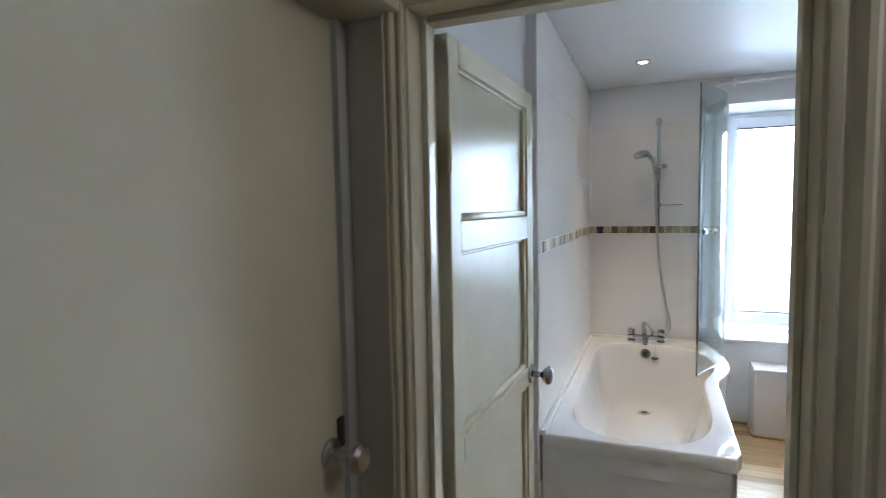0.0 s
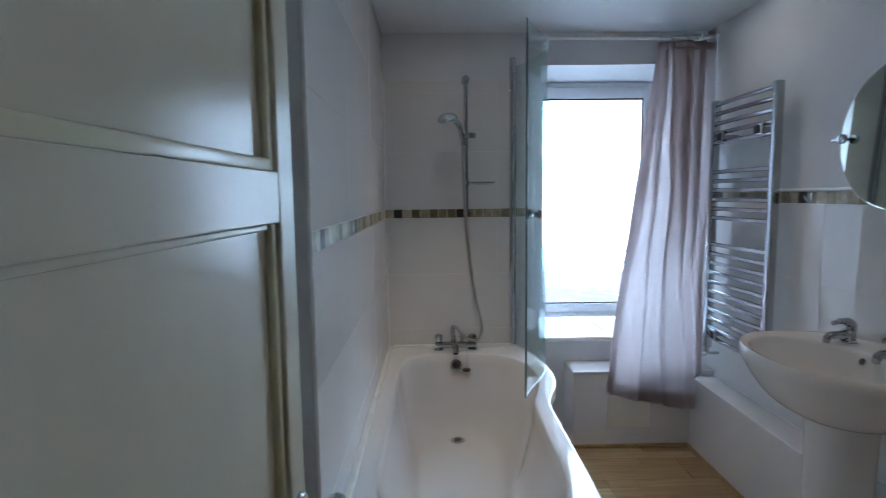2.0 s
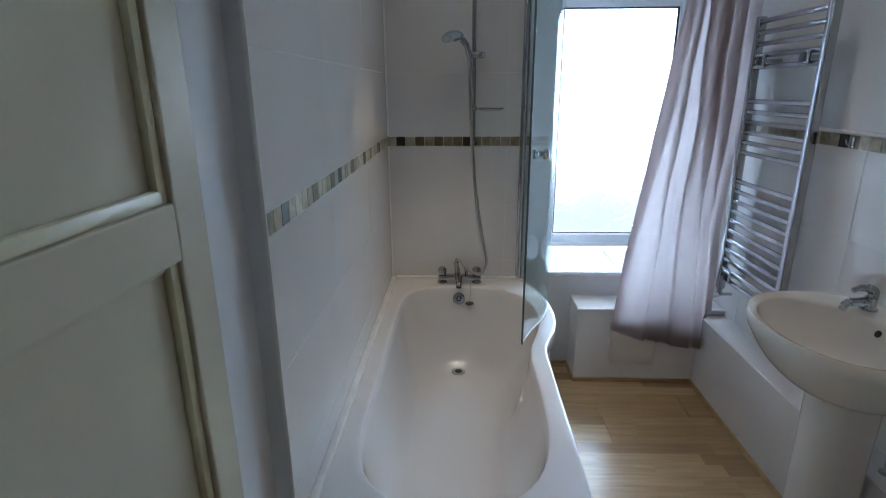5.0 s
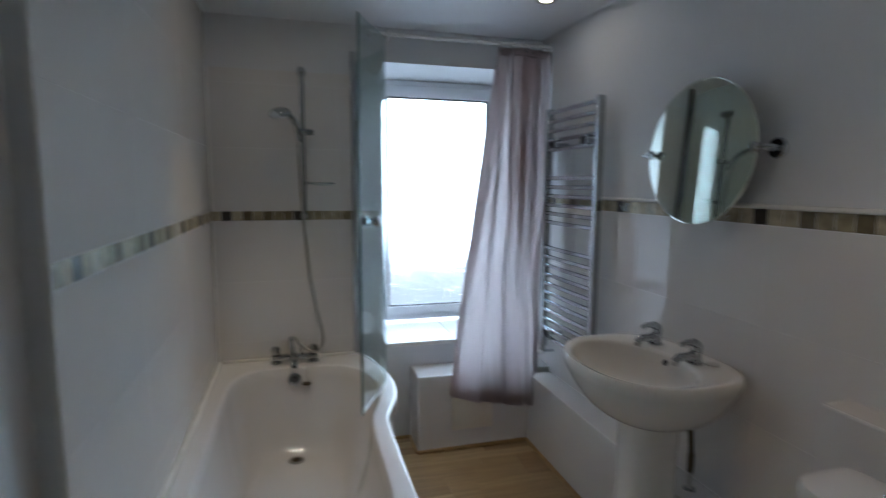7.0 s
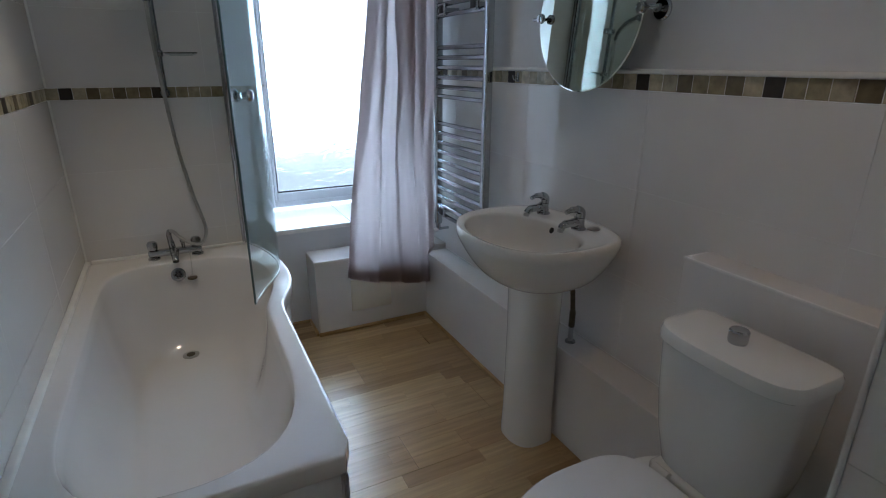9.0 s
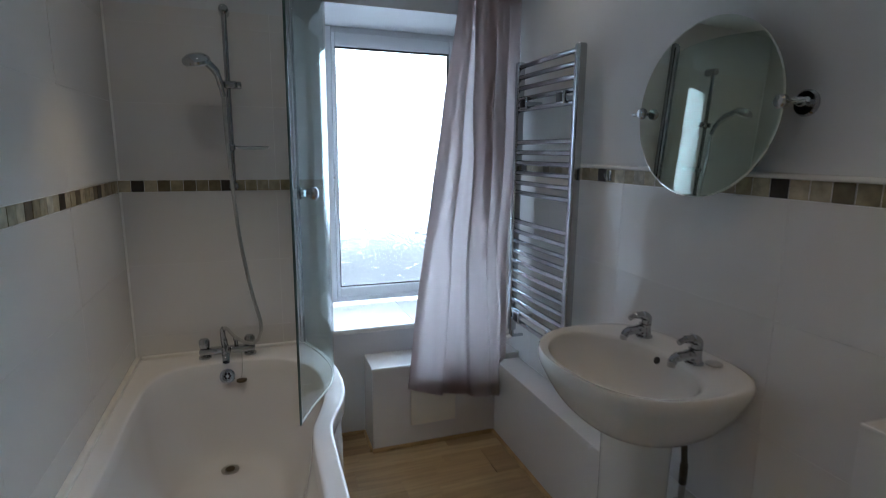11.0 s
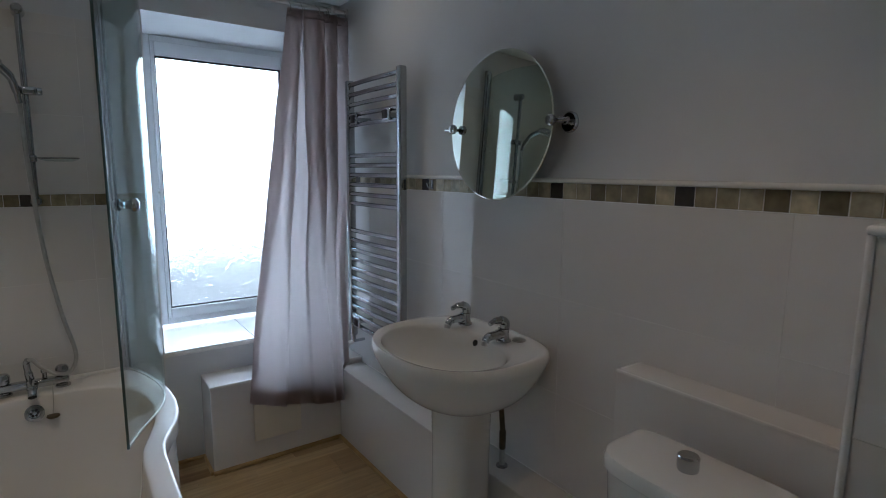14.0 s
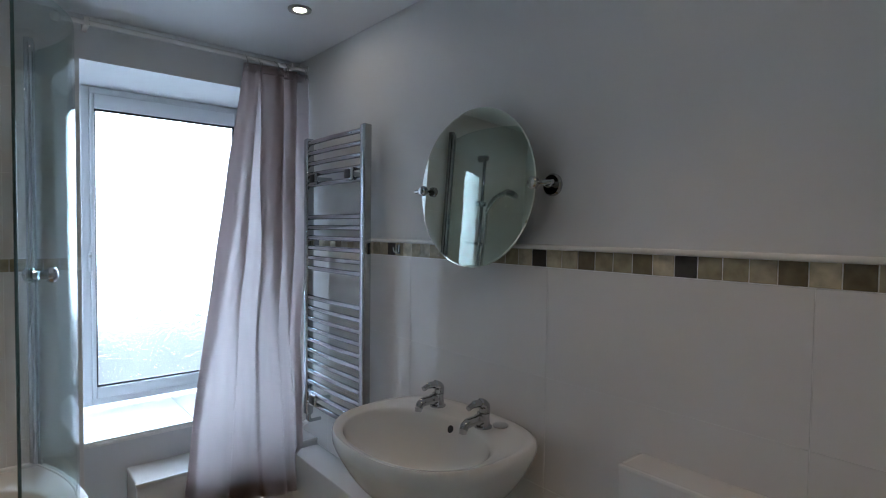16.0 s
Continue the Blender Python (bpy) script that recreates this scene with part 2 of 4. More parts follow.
def under(parent, ob):
    """Parents ob so that it keeps its place in the world."""
    ob.parent = parent
    ob.matrix_parent_inverse = Matrix.Translation(-Vector(parent.location))
    return ob


def wpart(name, bm, material, parent, label="", smooth=True, angle=35):
    """A part whose mesh is in world coordinates, under a thing that stands anywhere."""
    ob = part(name, bm, material, None, label, smooth, angle)
    top = parent
    shift = Vector(parent.location)
    while top.parent is not None:
        top = top.parent
        shift = Vector((0, 0, 0))
    ob.parent = parent
    ob.matrix_parent_inverse = Matrix.Translation(-shift)
    return ob


def box(x0, x1, y0, y1, z0, z1, bevel=0.0, seg=2, bm=None):
    own = bmesh.new()
    bmesh.ops.create_cube(own, size=1)
    for v in own.verts:
        v.co = Vector(((x0 + x1) / 2 + v.co.x * (x1 - x0), (y0 + y1) / 2 + v.co.y * (y1 - y0), (z0 + z1) / 2 + v.co.z * (z1 - z0)))
    if bevel:
        bmesh.ops.bevel(own, geom=own.edges[:], offset=bevel, segments=seg, profile=0.5, affect="EDGES")
    if bm is None:
        return own
    return merge(bm, own)


def merge(bm, other):
    me = bpy.data.meshes.new("tmp")
    other.to_mesh(me)
    other.free()
    bm.from_mesh(me)
    bpy.data.meshes.remove(me)
    return bm


def tube(points, radius, seg=14, bm=None, caps=True):
    """A round bar swept along points; radius may be a list."""
    bm = bm or bmesh.new()
    pts = [Vector(p) for p in points]
    radii = radius if isinstance(radius, (list, tuple)) else [radius] * len(pts)
    side = None
    rings = []
    for k, p in enumerate(pts):
        d = (pts[min(k + 1, len(pts) - 1)] - pts[max(k - 1, 0)]).normalized()
        if side is None:
            side = d.orthogonal().normalized()
        side = (side - d * side.dot(d)).normalized()
        up = d.cross(side)
        rings.append([bm.verts.new(p + radii[k] * (math.cos(a) * side + math.sin(a) * up)) for a in (2 * math.pi * i / seg for i in range(seg))])
    for a, b in zip(rings, rings[1:]):
        for i in range(seg):
            bm.faces.new((a[i], a[(i + 1) % seg], b[(i + 1) % seg], b[i]))
    if caps:
        bm.faces.new(rings[0][::-1])
        bm.faces.new(rings[-1])
    return bm


def smooth_line(points, steps=8):
    """A Catmull-Rom curve through points."""
    p = [Vector(q) for q in points]
    p = [2 * p[0] - p[1]] + p + [2 * p[-1] - p[-2]]
    out = []
    for k in range(1, len(p) - 2):
        for s in range(steps):
            t = s / steps
            a, b, c, d = p[k - 1 : k + 3]
            out.append(0.5 * (2 * b + (c - a) * t + (2 * a - 5 * b + 4 * c - d) * t * t + (3 * b - a - 3 * c + d) * t ** 3))
    return out + [p[-2]]


def lathe(profile, m=None, seg=28, bm=None):
    """Turns (radius, height) pairs round z, then moves the result by m."""
    own = bmesh.new()
    rings = [[own.verts.new((r * math.cos(2 * math.pi * i / seg), r * math.sin(2 * math.pi * i / seg), z)) for i in range(seg)] for r, z in profile]
    for a, b in zip(rings, rings[1:]):
        for i in range(seg):
            own.faces.new((a[i], a[(i + 1) % seg], b[(i + 1) % seg], b[i]))
    own.faces.new(rings[0][::-1])
    own.faces.new(rings[-1])
    if m is not None:
        own.transform(m)
    return own if bm is None else merge(bm, own)


def aim(p, d):
    """A pose at p whose z axis points along d."""
    return Matrix.Translation(p) @ Vector(d).to_track_quat("Z", "Y").to_matrix().to_4x4()


def loft(rings, bm=None, close_first=True, close_last=True):
    """Skins closed rings of equal length."""
    bm = bm or bmesh.new()
    vs = [[bm.verts.new(p) for p in r] for r in rings]
    n = len(vs[0])
    for a, b in zip(vs, vs[1:]):
        for i in range(n):
            bm.faces.new((a[i], a[(i + 1) % n], b[(i + 1) % n], b[i]))
    if close_first:
        bm.faces.new(vs[0][::-1])
    if close_last:
        bm.faces.new(vs[-1])
    return bm


def radial(poly, centre, n, soften=0):
    """n points of a closed outline, by even angles round centre."""
    c = Vector(centre)
    p = [Vector(q) - c for q in poly]
    out = []
    for i in range(n):
        a = 2 * math.pi * i / n
        d = Vector((math.cos(a), math.sin(a)))
        best = 0
        for q, r in zip(p, p[1:] + p[:1]):
            e = r - q
            den = d.x * e.y - d.y * e.x
            if abs(den) < 1e-9:
                continue
            s = (q.x * e.y - q.y * e.x) / den
            u = (q.x * d.y - q.y * d.x) / den
            if s > 0 and -1e-6 <= u <= 1 + 1e-6:
                best = max(best, s)
        out.append(best)
    for _ in range(soften):
        out = [(out[i - 1] + 2 * out[i] + out[(i + 1) % n]) / 4 for i in range(n)]
    return [c + out[i] * Vector((math.cos(2 * math.pi * i / n), math.sin(2 * math.pi * i / n))) for i in range(n)]


def dee(xf, xb, yc, half, n=64, power=2.2, back_power=5.0, mid=None):
    """A D-shaped outline: round at xf, squarer at xb."""
    mid = (xf + xb) / 2 if mid is None else mid
    out = []
    for i in range(n):
        a = 2 * math.pi * i / n
        c, s = math.cos(a), math.sin(a)
        pw = back_power if c > 0 else power
        ax = xb - mid if c > 0 else mid - xf
        out.append(Vector((mid + math.copysign(abs(c) ** (2 / pw), c) * ax, yc + math.copysign(abs(s) ** (2 / pw), s) * half)))
    return out


def ring(outline, z, scale=1.0, about=None, dx=0.0):
    c = about or (sum((p.x for p in outline)) / len(outline), sum((p.y for p in outline)) / len(outline))
    return [(c[0] + (p.x - c[0]) * scale + dx, c[1] + (p.y - c[1]) * scale, z) for p in outline]


def structure(name, bm, material, label, category="", smooth=False):
    return tagged(part(name, bm, material, None, "", smooth), label, category or name.split("_")[0], kind="structure")


# ---- shell ----
structure("floor", box(-0.58, 1.2, -1.4, DOOR_Y0, -0.12, -0.008, bm=box(-0.487, 1.44, DOOR_Y0 - 0.001, 4.0, -0.12, -0.0081)), M_BEAD, "pale oak laminate floor in narrow strips", "floor")
structure("ceiling", box(-1.6, 1.6, -1.4, 4.3, CEIL, CEIL + 0.1), M_CEIL, "smooth white painted ceiling", "ceiling")

bm = box(XL - 0.155, XL - 0.035, DOOR_Y1, 2.0, -0.1, CEIL)
box(XL - 0.155, XL, 2.0, YB + 0.6, -0.1, CEIL, bm=bm)
structure("wall_west", bm, M_PAINT, "white painted wall beside the open door", "wall")
structure("wall_east", box(XR, XR + 0.12, DOOR_Y1, YB + 0.6, -0.1, CEIL), M_PAINT, "white painted wall above the tiled half", "wall")

bm = box(XL - 0.12, WIN_L, YB, YB + 0.56, -0.1, CEIL)
box(WIN_R, XR + 0.12, YB, YB + 0.56, -0.1, CEIL, bm=bm)
box(WIN_L, WIN_R, YB, YB + 0.56, -0.1, WIN_B - 0.02, bm=bm)
box(WIN_L, WIN_R, YB, YB + 0.56, WIN_T, CEIL, bm=bm)
structure("wall_north", bm, M_PAINT, "thick white painted wall with a deep window recess", "wall")

bm = box(-0.53, OPEN_L - 0.03, DOOR_Y0, DOOR_Y1, -0.1, CEIL)
box(OPEN_R + 0.03, 1.455, DOOR_Y0, DOOR_Y1, -0.1, CEIL, bm=bm)
box(OPEN_L - 0.03, OPEN_R + 0.03, DOOR_Y0, DOOR_Y1, OPEN_TOP + 0.03, CEIL, bm=bm)
structure("wall_south", bm, M_LANDING, "cream painted wall round the bathroom doorway", "wall")

bm = box(-0.6, -0.475, -1.3, -0.12, -0.1, CEIL)
box(-0.6, -0.475, -0.12, 0.86, 1.735, CEIL, bm=bm)
box(-0.6, -0.475, 0.845, DOOR_Y1, -0.1, CEIL, bm=bm)
structure("landing_wall_west", bm, M_LANDING, "cream painted landing wall round a closed door", "wall")
structure("landing_wall_east", box(1.1, 1.2, -1.3, DOOR_Y0, -0.1, CEIL), M_LANDING, "plain cream landing wall", "wall")
structure("landing_wall_south", box(-0.6, 1.2, -1.4, -1.3, -0.1, CEIL), M_LANDING, "plain cream landing wall", "wall")

# door lining and moulded casing of the bathroom doorway
lining = tagged(part("door_lining", box(OPEN_L - 0.03, OPEN_L, DOOR_Y0 - 0.004, DOOR_Y1 + 0.004, 0, OPEN_TOP, 0.003), M_GLOSS), "cream gloss door lining in the doorway", "door frame", kind="structure")
part("jamb", box(OPEN_R, OPEN_R + 0.03, DOOR_Y0 - 0.004, DOOR_Y1 + 0.004, 0, OPEN_TOP, 0.003), M_GLOSS, lining, smooth=False)
part("head", box(OPEN_L - 0.03, OPEN_R + 0.03, DOOR_Y0 - 0.004, DOOR_Y1 + 0.004, OPEN_TOP, OPEN_TOP + 0.03, 0.003), M_GLOSS, lining, smooth=False)
part("stop", box(OPEN_R - 0.012, OPEN_R, 0.93, 0.962, 0, OPEN_TOP - 0.012, 0.002), M_GLOSS, lining, smooth=False)
part("stop", box(OPEN_L + 0.0121, OPEN_R - 0.0121, 0.93, 0.962, OPEN_TOP - 0.013, OPEN_TOP - 0.0005, 0.002), M_GLOSS, lining, smooth=False)
part("stop", box(OPEN_L, OPEN_L + 0.012, 0.93, 0.962, 0, OPEN_TOP - 0.012, 0.002), M_GLOSS, lining, smooth=False)


def casing_profile(w, d):
    """Section of a moulded architrave: (across, out) pairs."""
    return [(0, 0), (0, d * 0.55), (w * 0.08, d * 0.62), (w * 0.2, d * 0.62), (w * 0.26, d * 0.45), (w * 0.34, d * 0.45), (w * 0.42, d * 0.8), (w * 0.5, d), (w * 0.62, d), (w * 0.7, d * 0.82), (w * 0.78, d * 0.82), (w * 0.86, d), (w * 0.97, d), (w, d * 0.9), (w, 0)]


def casing(name, w, d, a, b, across, out, material, parent):
    """A length of architrave from a to b."""
    bm = bmesh.new()
    ends = []
    for p in (a, b):
        ends.append([bm.verts.new(Vector(p) + u * Vector(across) + v * Vector(out)) for u, v in casing_profile(w, d)])
    n = len(ends[0])
    for i in range(n):
        bm.faces.new((ends[0][i], ends[0][(i + 1) % n], ends[1][(i + 1) % n], ends[1][i]))
    bm.faces.new(ends[0][::-1])
    bm.faces.new(ends[1])
    return part(name, bm, material, parent, smooth=True, angle=25)


CY = DOOR_Y0 - 0.004
casing("architrave", 0.034, 0.022, (OPEN_L - 0.006, CY, 0), (OPEN_L - 0.006, CY, OPEN_TOP + 0.066), (-1, 0, 0), (0, -1, 0), M_GLOSS, lining)
casing("architrave", 0.075, 0.022, (OPEN_R + 0.006, CY, 0), (OPEN_R + 0.006, CY, OPEN_TOP + 0.066), (1, 0, 0), (0, -1, 0), M_GLOSS, lining)
casing("architrave", 0.06, 0.021, (OPEN_L - 0.04, CY, OPEN_TOP + 0.006), (OPEN_R + 0.08, CY, OPEN_TOP + 0.006), (0, 0, 1), (0, -1, 0), M_GLOSS, lining)

# closed flush door of the landing
ld = thing("door_2", -0.475, 0.37, 0, "closed flush white door with a steel lever handle", "door", kind="structure")
wpart("leaf", box(-0.515, -0.478, -0.095, 0.832, 0.005, 1.705, 0.002), M_GLOSS, ld)
wpart("head_lining", box(-0.5, -0.36, -0.12, 0.874, 1.712, 1.742, 0.006), M_GLOSS, ld)
h = wpart("handle", lathe([(0.026, 0), (0.026, 0.006), (0.022, 0.009), (0.010, 0.010), (0.010, 0.04), (0.016, 0.046), (0.024, 0.052), (0.026, 0.062), (0.02, 0.07), (0.0, 0.072)][:-1], aim((-0.478, 0.785, 0.955), (1, 0, 0))), M_STEEL, ld, "worn steel round handle")
wpart("keyhole_cover", box(-0.4775, -0.470, 0.808, 0.826, 0.955, 1.01, 0.003), M_SHADOW_GAP, ld)

# ---- bathroom door, wide open against the wall ----
door = thing("door_1", -0.325, 1.02, 0, "open white gloss panelled door with a chrome knob", "door", kind="structure")
DX0, DX1, DH, DW = -0.340, -0.307, 1.722, 0.645
hinge, free = 1.02, 1.02 + DW


def door_frame():
    stiles = [(hinge, hinge + 0.055), (free - 0.062, free)]
    rails = [(0.004, 0.2), (0.83, 0.885), (1.285, 1.352), (1.672, DH)]
    for y0, y1 in stiles:
        wpart("stile", box(DX0, DX1, y0, y1, 0.004, DH, 0.003), M_GLOSS, door, smooth=False)
    for z0, z1 in rails:
        wpart("rail", box(DX0 + 0.0004, DX1 - 0.0004, hinge + 0.0548, free - 0.0618, z0, z1, 0.002), M_GLOSS, door, smooth=False)
    for z0, z1 in ((0.2, 0.83), (0.885, 1.285), (1.352, 1.672)):
        wpart("panel", box(DX0 + 0.010, DX1 - 0.017, hinge + 0.05, free - 0.058, z0 - 0.005, z1 + 0.005), M_GLOSS, door, smooth=False)
        ya, yb = hinge + 0.055, free - 0.062
        for y0, y1, za, zb in ((ya, ya + 0.016, z0, z1), (yb - 0.016, yb, z0, z1), (ya, yb, z0, z0 + 0.016), ):
            wpart("moulding", box(DX1 - 0.0175, DX1 - 0.006, y0, y1, za, zb, 0.0035), M_CREAM, door, "yellowed gloss beading")
        wpart("moulding", box(DX1 - 0.0175, DX1 - 0.011, ya + 0.017, yb - 0.017, z1 - 0.009, z1, 0.0025), M_GLOSS, door, smooth=False)


door_frame()
SWING = radians(-2.3)                 # the door stands a little off the wall
KZ, KY = 0.862, 1.628
knob = wpart("knob", lathe([(0.030, 0), (0.030, 0.003), (0.027, 0.007), (0.012, 0.010), (0.0095, 0.016), (0.0095, 0.032), (0.016, 0.037), (0.026, 0.045), (0.0295, 0.054), (0.026, 0.064), (0.014, 0.069), (0.004, 0.07)], aim((DX1, KY, KZ), (1, 0, 0)), 32), M_CHROME, door, "chrome knob on a round rose")
for z in (0.32, 1.49):
    hg = wpart("hinge", tube([(DX1 + 0.002, 1.013, z - 0.04), (DX1 + 0.002, 1.013, z + 0.04)], 0.0055, 12), M_CREAM, door, "painted butt hinge")

pivot = Vector((DX1, free, 0))
door.location = pivot + Matrix.Rotation(SWING, 3, "Z") @ (door.location - pivot)
door.rotation_euler = (0, 0, SWING)

# ---- tiled surfaces: backing in grout colour ----
T = 0.0042
structure("tile_backing_west", box(XL, XL + 0.002, 2.0, YB, 0.0, CEIL), M_GROUT, "grout bed behind the tiles", "wall")
structure("tile_backing_north", box(XL + 0.002, WIN_L, YB - 0.002, YB, 0.0, 1.912), M_GROUT, "grout bed behind the tiles", "wall")
structure("tile_backing_east", box(XR - 0.002, XR, 1.0, YB, 0.0, 1.318), M_GROUT, "grout bed behind the tiles", "wall")
structure("trim_west", box(XL - 0.004, XL + 0.0075, 1.9965, 2.004, 0.0, CEIL, 0.003), M_PLASTIC, "white plastic tile edge strip", "trim", True)
structure("trim_east", box(XR - 0.016, XR, 1.0, YB - 0.012, 1.316, 1.33, 0.006, 3), M_PLASTIC, "white rounded tile capping strip", "trim", True)

# ---- boxings ----
bx = tagged(part("pipe_boxing", box(LOW_X, XR - 0.002, 1.437, BOX_Y - 0.002, 0.0, LOW_Z, 0.004), M_TILE, smooth=False), "low white tiled boxing along the basin wall", "boxing", kind="structure")
wb = tagged(part("window_boxing", box(BOX_X, XR - 0.002, BOX_Y, YB - 0.002, 0.0, BOX_Z, 0.006), M_TILE, smooth=False), "white tiled boxing under the window", "boxing", kind="structure")
part("access_panel", box(0.778, 1.0, BOX_Y - 0.009, BOX_Y - 0.0005, 0.105, 0.283, 0.004), M_IVORY, wb, "white plastic access panel")
part("capping", box(BOX_X - 0.004, XR - 0.004, BOX_Y - 0.005, BOX_Y + 0.012, BOX_Z - 0.012, BOX_Z + 0.003, 0.004), M_PLASTIC, wb)
lg = tagged(part("cistern_boxing", box(1.235, XR - 0.002, 1.437, 1.945, LOW_Z + 0.001, 0.862, 0.004), M_TILE, smooth=False), "white tiled boxing with a ledge behind the toilet", "boxing", kind="structure")
part("capping", box(1.2343, 1.247, 1.439, 1.9458, 0.8525, 0.863, 0.004), M_PLASTIC, lg)
part("capping", box(1.248, XR - 0.003, 1.933, 1.9458, 0.8525, 0.863, 0.005), M_PLASTIC, lg)

CX, CY1, CZ = 1.064, 1.42, 1.266       # tall boxing beside the toilet
pw = tagged(part("tall_boxing", box(CX, XR - 0.002, DOOR_Y1 + 0.001, CY1, 0.0, CZ, 0.002), M_GROUT), "waist-high white tiled boxing beside the toilet", "boxing", kind="structure")
part("edge_trim", box(CX - 0.0075, CX + 0.006, CY1 - 0.006, CY1 + 0.0055, 0.0, CZ - 0.002, 0.005, 3), M_PLASTIC, pw, "white rounded corner trim")
part("cap", box(CX - 0.009, XR - 0.003, DOOR_Y1 + 0.002, CY1 + 0.007, CZ - 0.003, CZ + 0.0115, 0.006, 3), M_PLASTIC, pw, "white rounded capping")

structure("beading_north", tube([(BOX_X - 0.004, BOX_Y - 0.004, 0.006), (LOW_X - 0.004, BOX_Y - 0.004, 0.006)], 0.011, 8), M_BEAD, "oak quadrant beading along the floor", "beading", True)
structure("beading_east", tube([(LOW_X - 0.004, BOX_Y - 0.006, 0.006), (LOW_X - 0.004, 2.56, 0.006)], 0.011, 8), M_BEAD, "oak quadrant beading along the floor", "beading", True)
structure("beading_corner", tube([(0.40, YB - 0.014, 0.006), (BOX_X - 0.004, YB - 0.014, 0.006), (BOX_X - 0.006, BOX_Y, 0.006)], 0.010, 8), M_BEAD, "oak quadrant beading along the floor", "beading", True)

# ---- window ----
win = thing("window_1", 0.86, WIN_Y, WIN_B, "white plastic window with obscured leaf-pattern glass", "window", kind="structure")
FX0, FX1, FZ0, FZ1 = 0.505, 1.222, 0.552, 1.982


def window():
    y0, y1 = WIN_Y - 0.012, WIN_Y + 0.05
    for name, b in (("frame", (FX0, FX0 + 0.034, FZ0, FZ1)), ("frame", (FX1 - 0.034, FX1, FZ0, FZ1)), ("frame", (FX0 + 0.034, FX1 - 0.034, FZ0, FZ0 + 0.03)), ("frame", (FX0 + 0.034, FX1 - 0.034, FZ1 - 0.03, FZ1))):
        wpart(name, box(b[0], b[1], y0, y1, b[2], b[3], 0.004), M_UPVC, win)
    s = (FX0 + 0.034, FX1 - 0.034, FZ0 + 0.03, FZ1 - 0.03)
    g = (0.556, 1.168, 0.634, 1.886)
    ys0, ys1 = WIN_Y - 0.026, WIN_Y + 0.03
    sash = wpart("sash", box(s[0], g[0], ys0, ys1, s[2], s[3], 0.005), M_UPVC, win)
    for b in ((g[1], s[1], s[2], s[3]), (g[0], g[1], s[2], g[2]), (g[0], g[1], g[3], s[3])):
        wpart("sash", box(b[0], b[1], ys0 + 0.0003, ys1, b[2], b[3], 0.005), M_UPVC, win)
    for b in ((g[0], g[0] + 0.006, g[2], g[3]), (g[1] - 0.009, g[1], g[2], g[3]), (g[0] + 0.006, g[1] - 0.009, g[2], g[2] + 0.008), (g[0] + 0.006, g[1] - 0.009, g[3] - 0.010, g[3])):
        wpart("gasket", box(b[0], b[1], WIN_Y - 0.012, WIN_Y - 0.004, b[2], b[3]), M_BLACK, sash, "black rubber gasket")
    pane = wpart("pane", box(g[0] + 0.001, g[1] - 0.001, WIN_Y - 0.003, WIN_Y + 0.003, g[2] + 0.001, g[3] - 0.001), M_FROST, win, "obscured leaf-pattern glass", smooth=False)
    pane.visible_shadow = False
    wh = wpart("window_handle", box(0.528, 0.540, ys0 - 0.014, ys0 - 0.0005, 1.16, 1.25, 0.004), M_UPVC, win)
    wpart("screw_cap", lathe([(0.006, 0), (0.006, 0.003), (0.003, 0.004)], aim((0.534, ys0 - 0.0142, 1.23), (0, -1, 0)), 12), M_STEEL, wh)


window()
sill = tagged(part("window_sill", box(WIN_L, WIN_R, YB - 0.004, WIN_Y - 0.013, WIN_B - 0.02, WIN_B - 0.003, 0.003), M_GROUT), "white glazed tiled window sill", "sill", kind="structure")

# ---- outside ----
bank = bmesh.new()
bmesh.ops.create_grid(bank, x_segments=40, y_segments=24, size=1)
for v in bank.verts:
    x, y = v.co.x * 12, 5.0 + (v.co.y + 1) * 2.0
    rise = min(1.0, (y - 5.0) / 2.5)
    v.co = Vector((x, y, -2.6 + 3.15 * rise + 0.25 * noise.noise(Vector((x * 0.6, y * 0.4, 2))) * rise ))
structure("ground", bank, M_GROUND, "rough green bank outside the window", "ground", True)
structure("backdrop", box(0.3, 10.0, 8.0, 8.1, -1, 10), M_SKYGLOW, "white overcast sky beyond the window", "backdrop")

# ---- bath ----
NB = 144
BC = (-0.02, 2.95)
OUT = [(-0.364, 2.032), (0.318, 2.030), (0.332, 2.036), (0.338, 2.05), (0.341, 2.4), (0.342, 2.86), (0.348, 2.93), (0.372, 3.0), (0.405, 3.08), (0.426, 3.17), (0.433, 3.27), (0.428, 3.38), (0.41, 3.5), (0.385, 3.6), (0.345, 3.722), (-0.364, 3.722)]
INN = [(-0.286, 2.40), (-0.276, 2.28), (-0.235, 2.17), (-0.14, 2.105), (-0.02, 2.088), (0.11, 2.105), (0.20, 2.17), (0.252, 2.27), (0.274, 2.42), (0.277, 2.86), (0.286, 2.95), (0.318, 3.05), (0.346, 3.15), (0.356, 3.26), (0.345, 3.37), (0.312, 3.47), (0.24, 3.555), (0.12, 3.59), (-0.02, 3.597), (-0.15, 3.588), (-0.235, 3.54), (-0.272, 3.45), (-0.284, 3.2)]
BOT = [(-0.165, 2.62), (-0.12, 2.52), (0.10, 2.52), (0.145, 2.62), (0.165, 3.0), (0.17, 3.2), (0.13, 3.33), (0.07, 3.37), (-0.08, 3.37), (-0.14, 3.33), (-0.165, 3.2)]


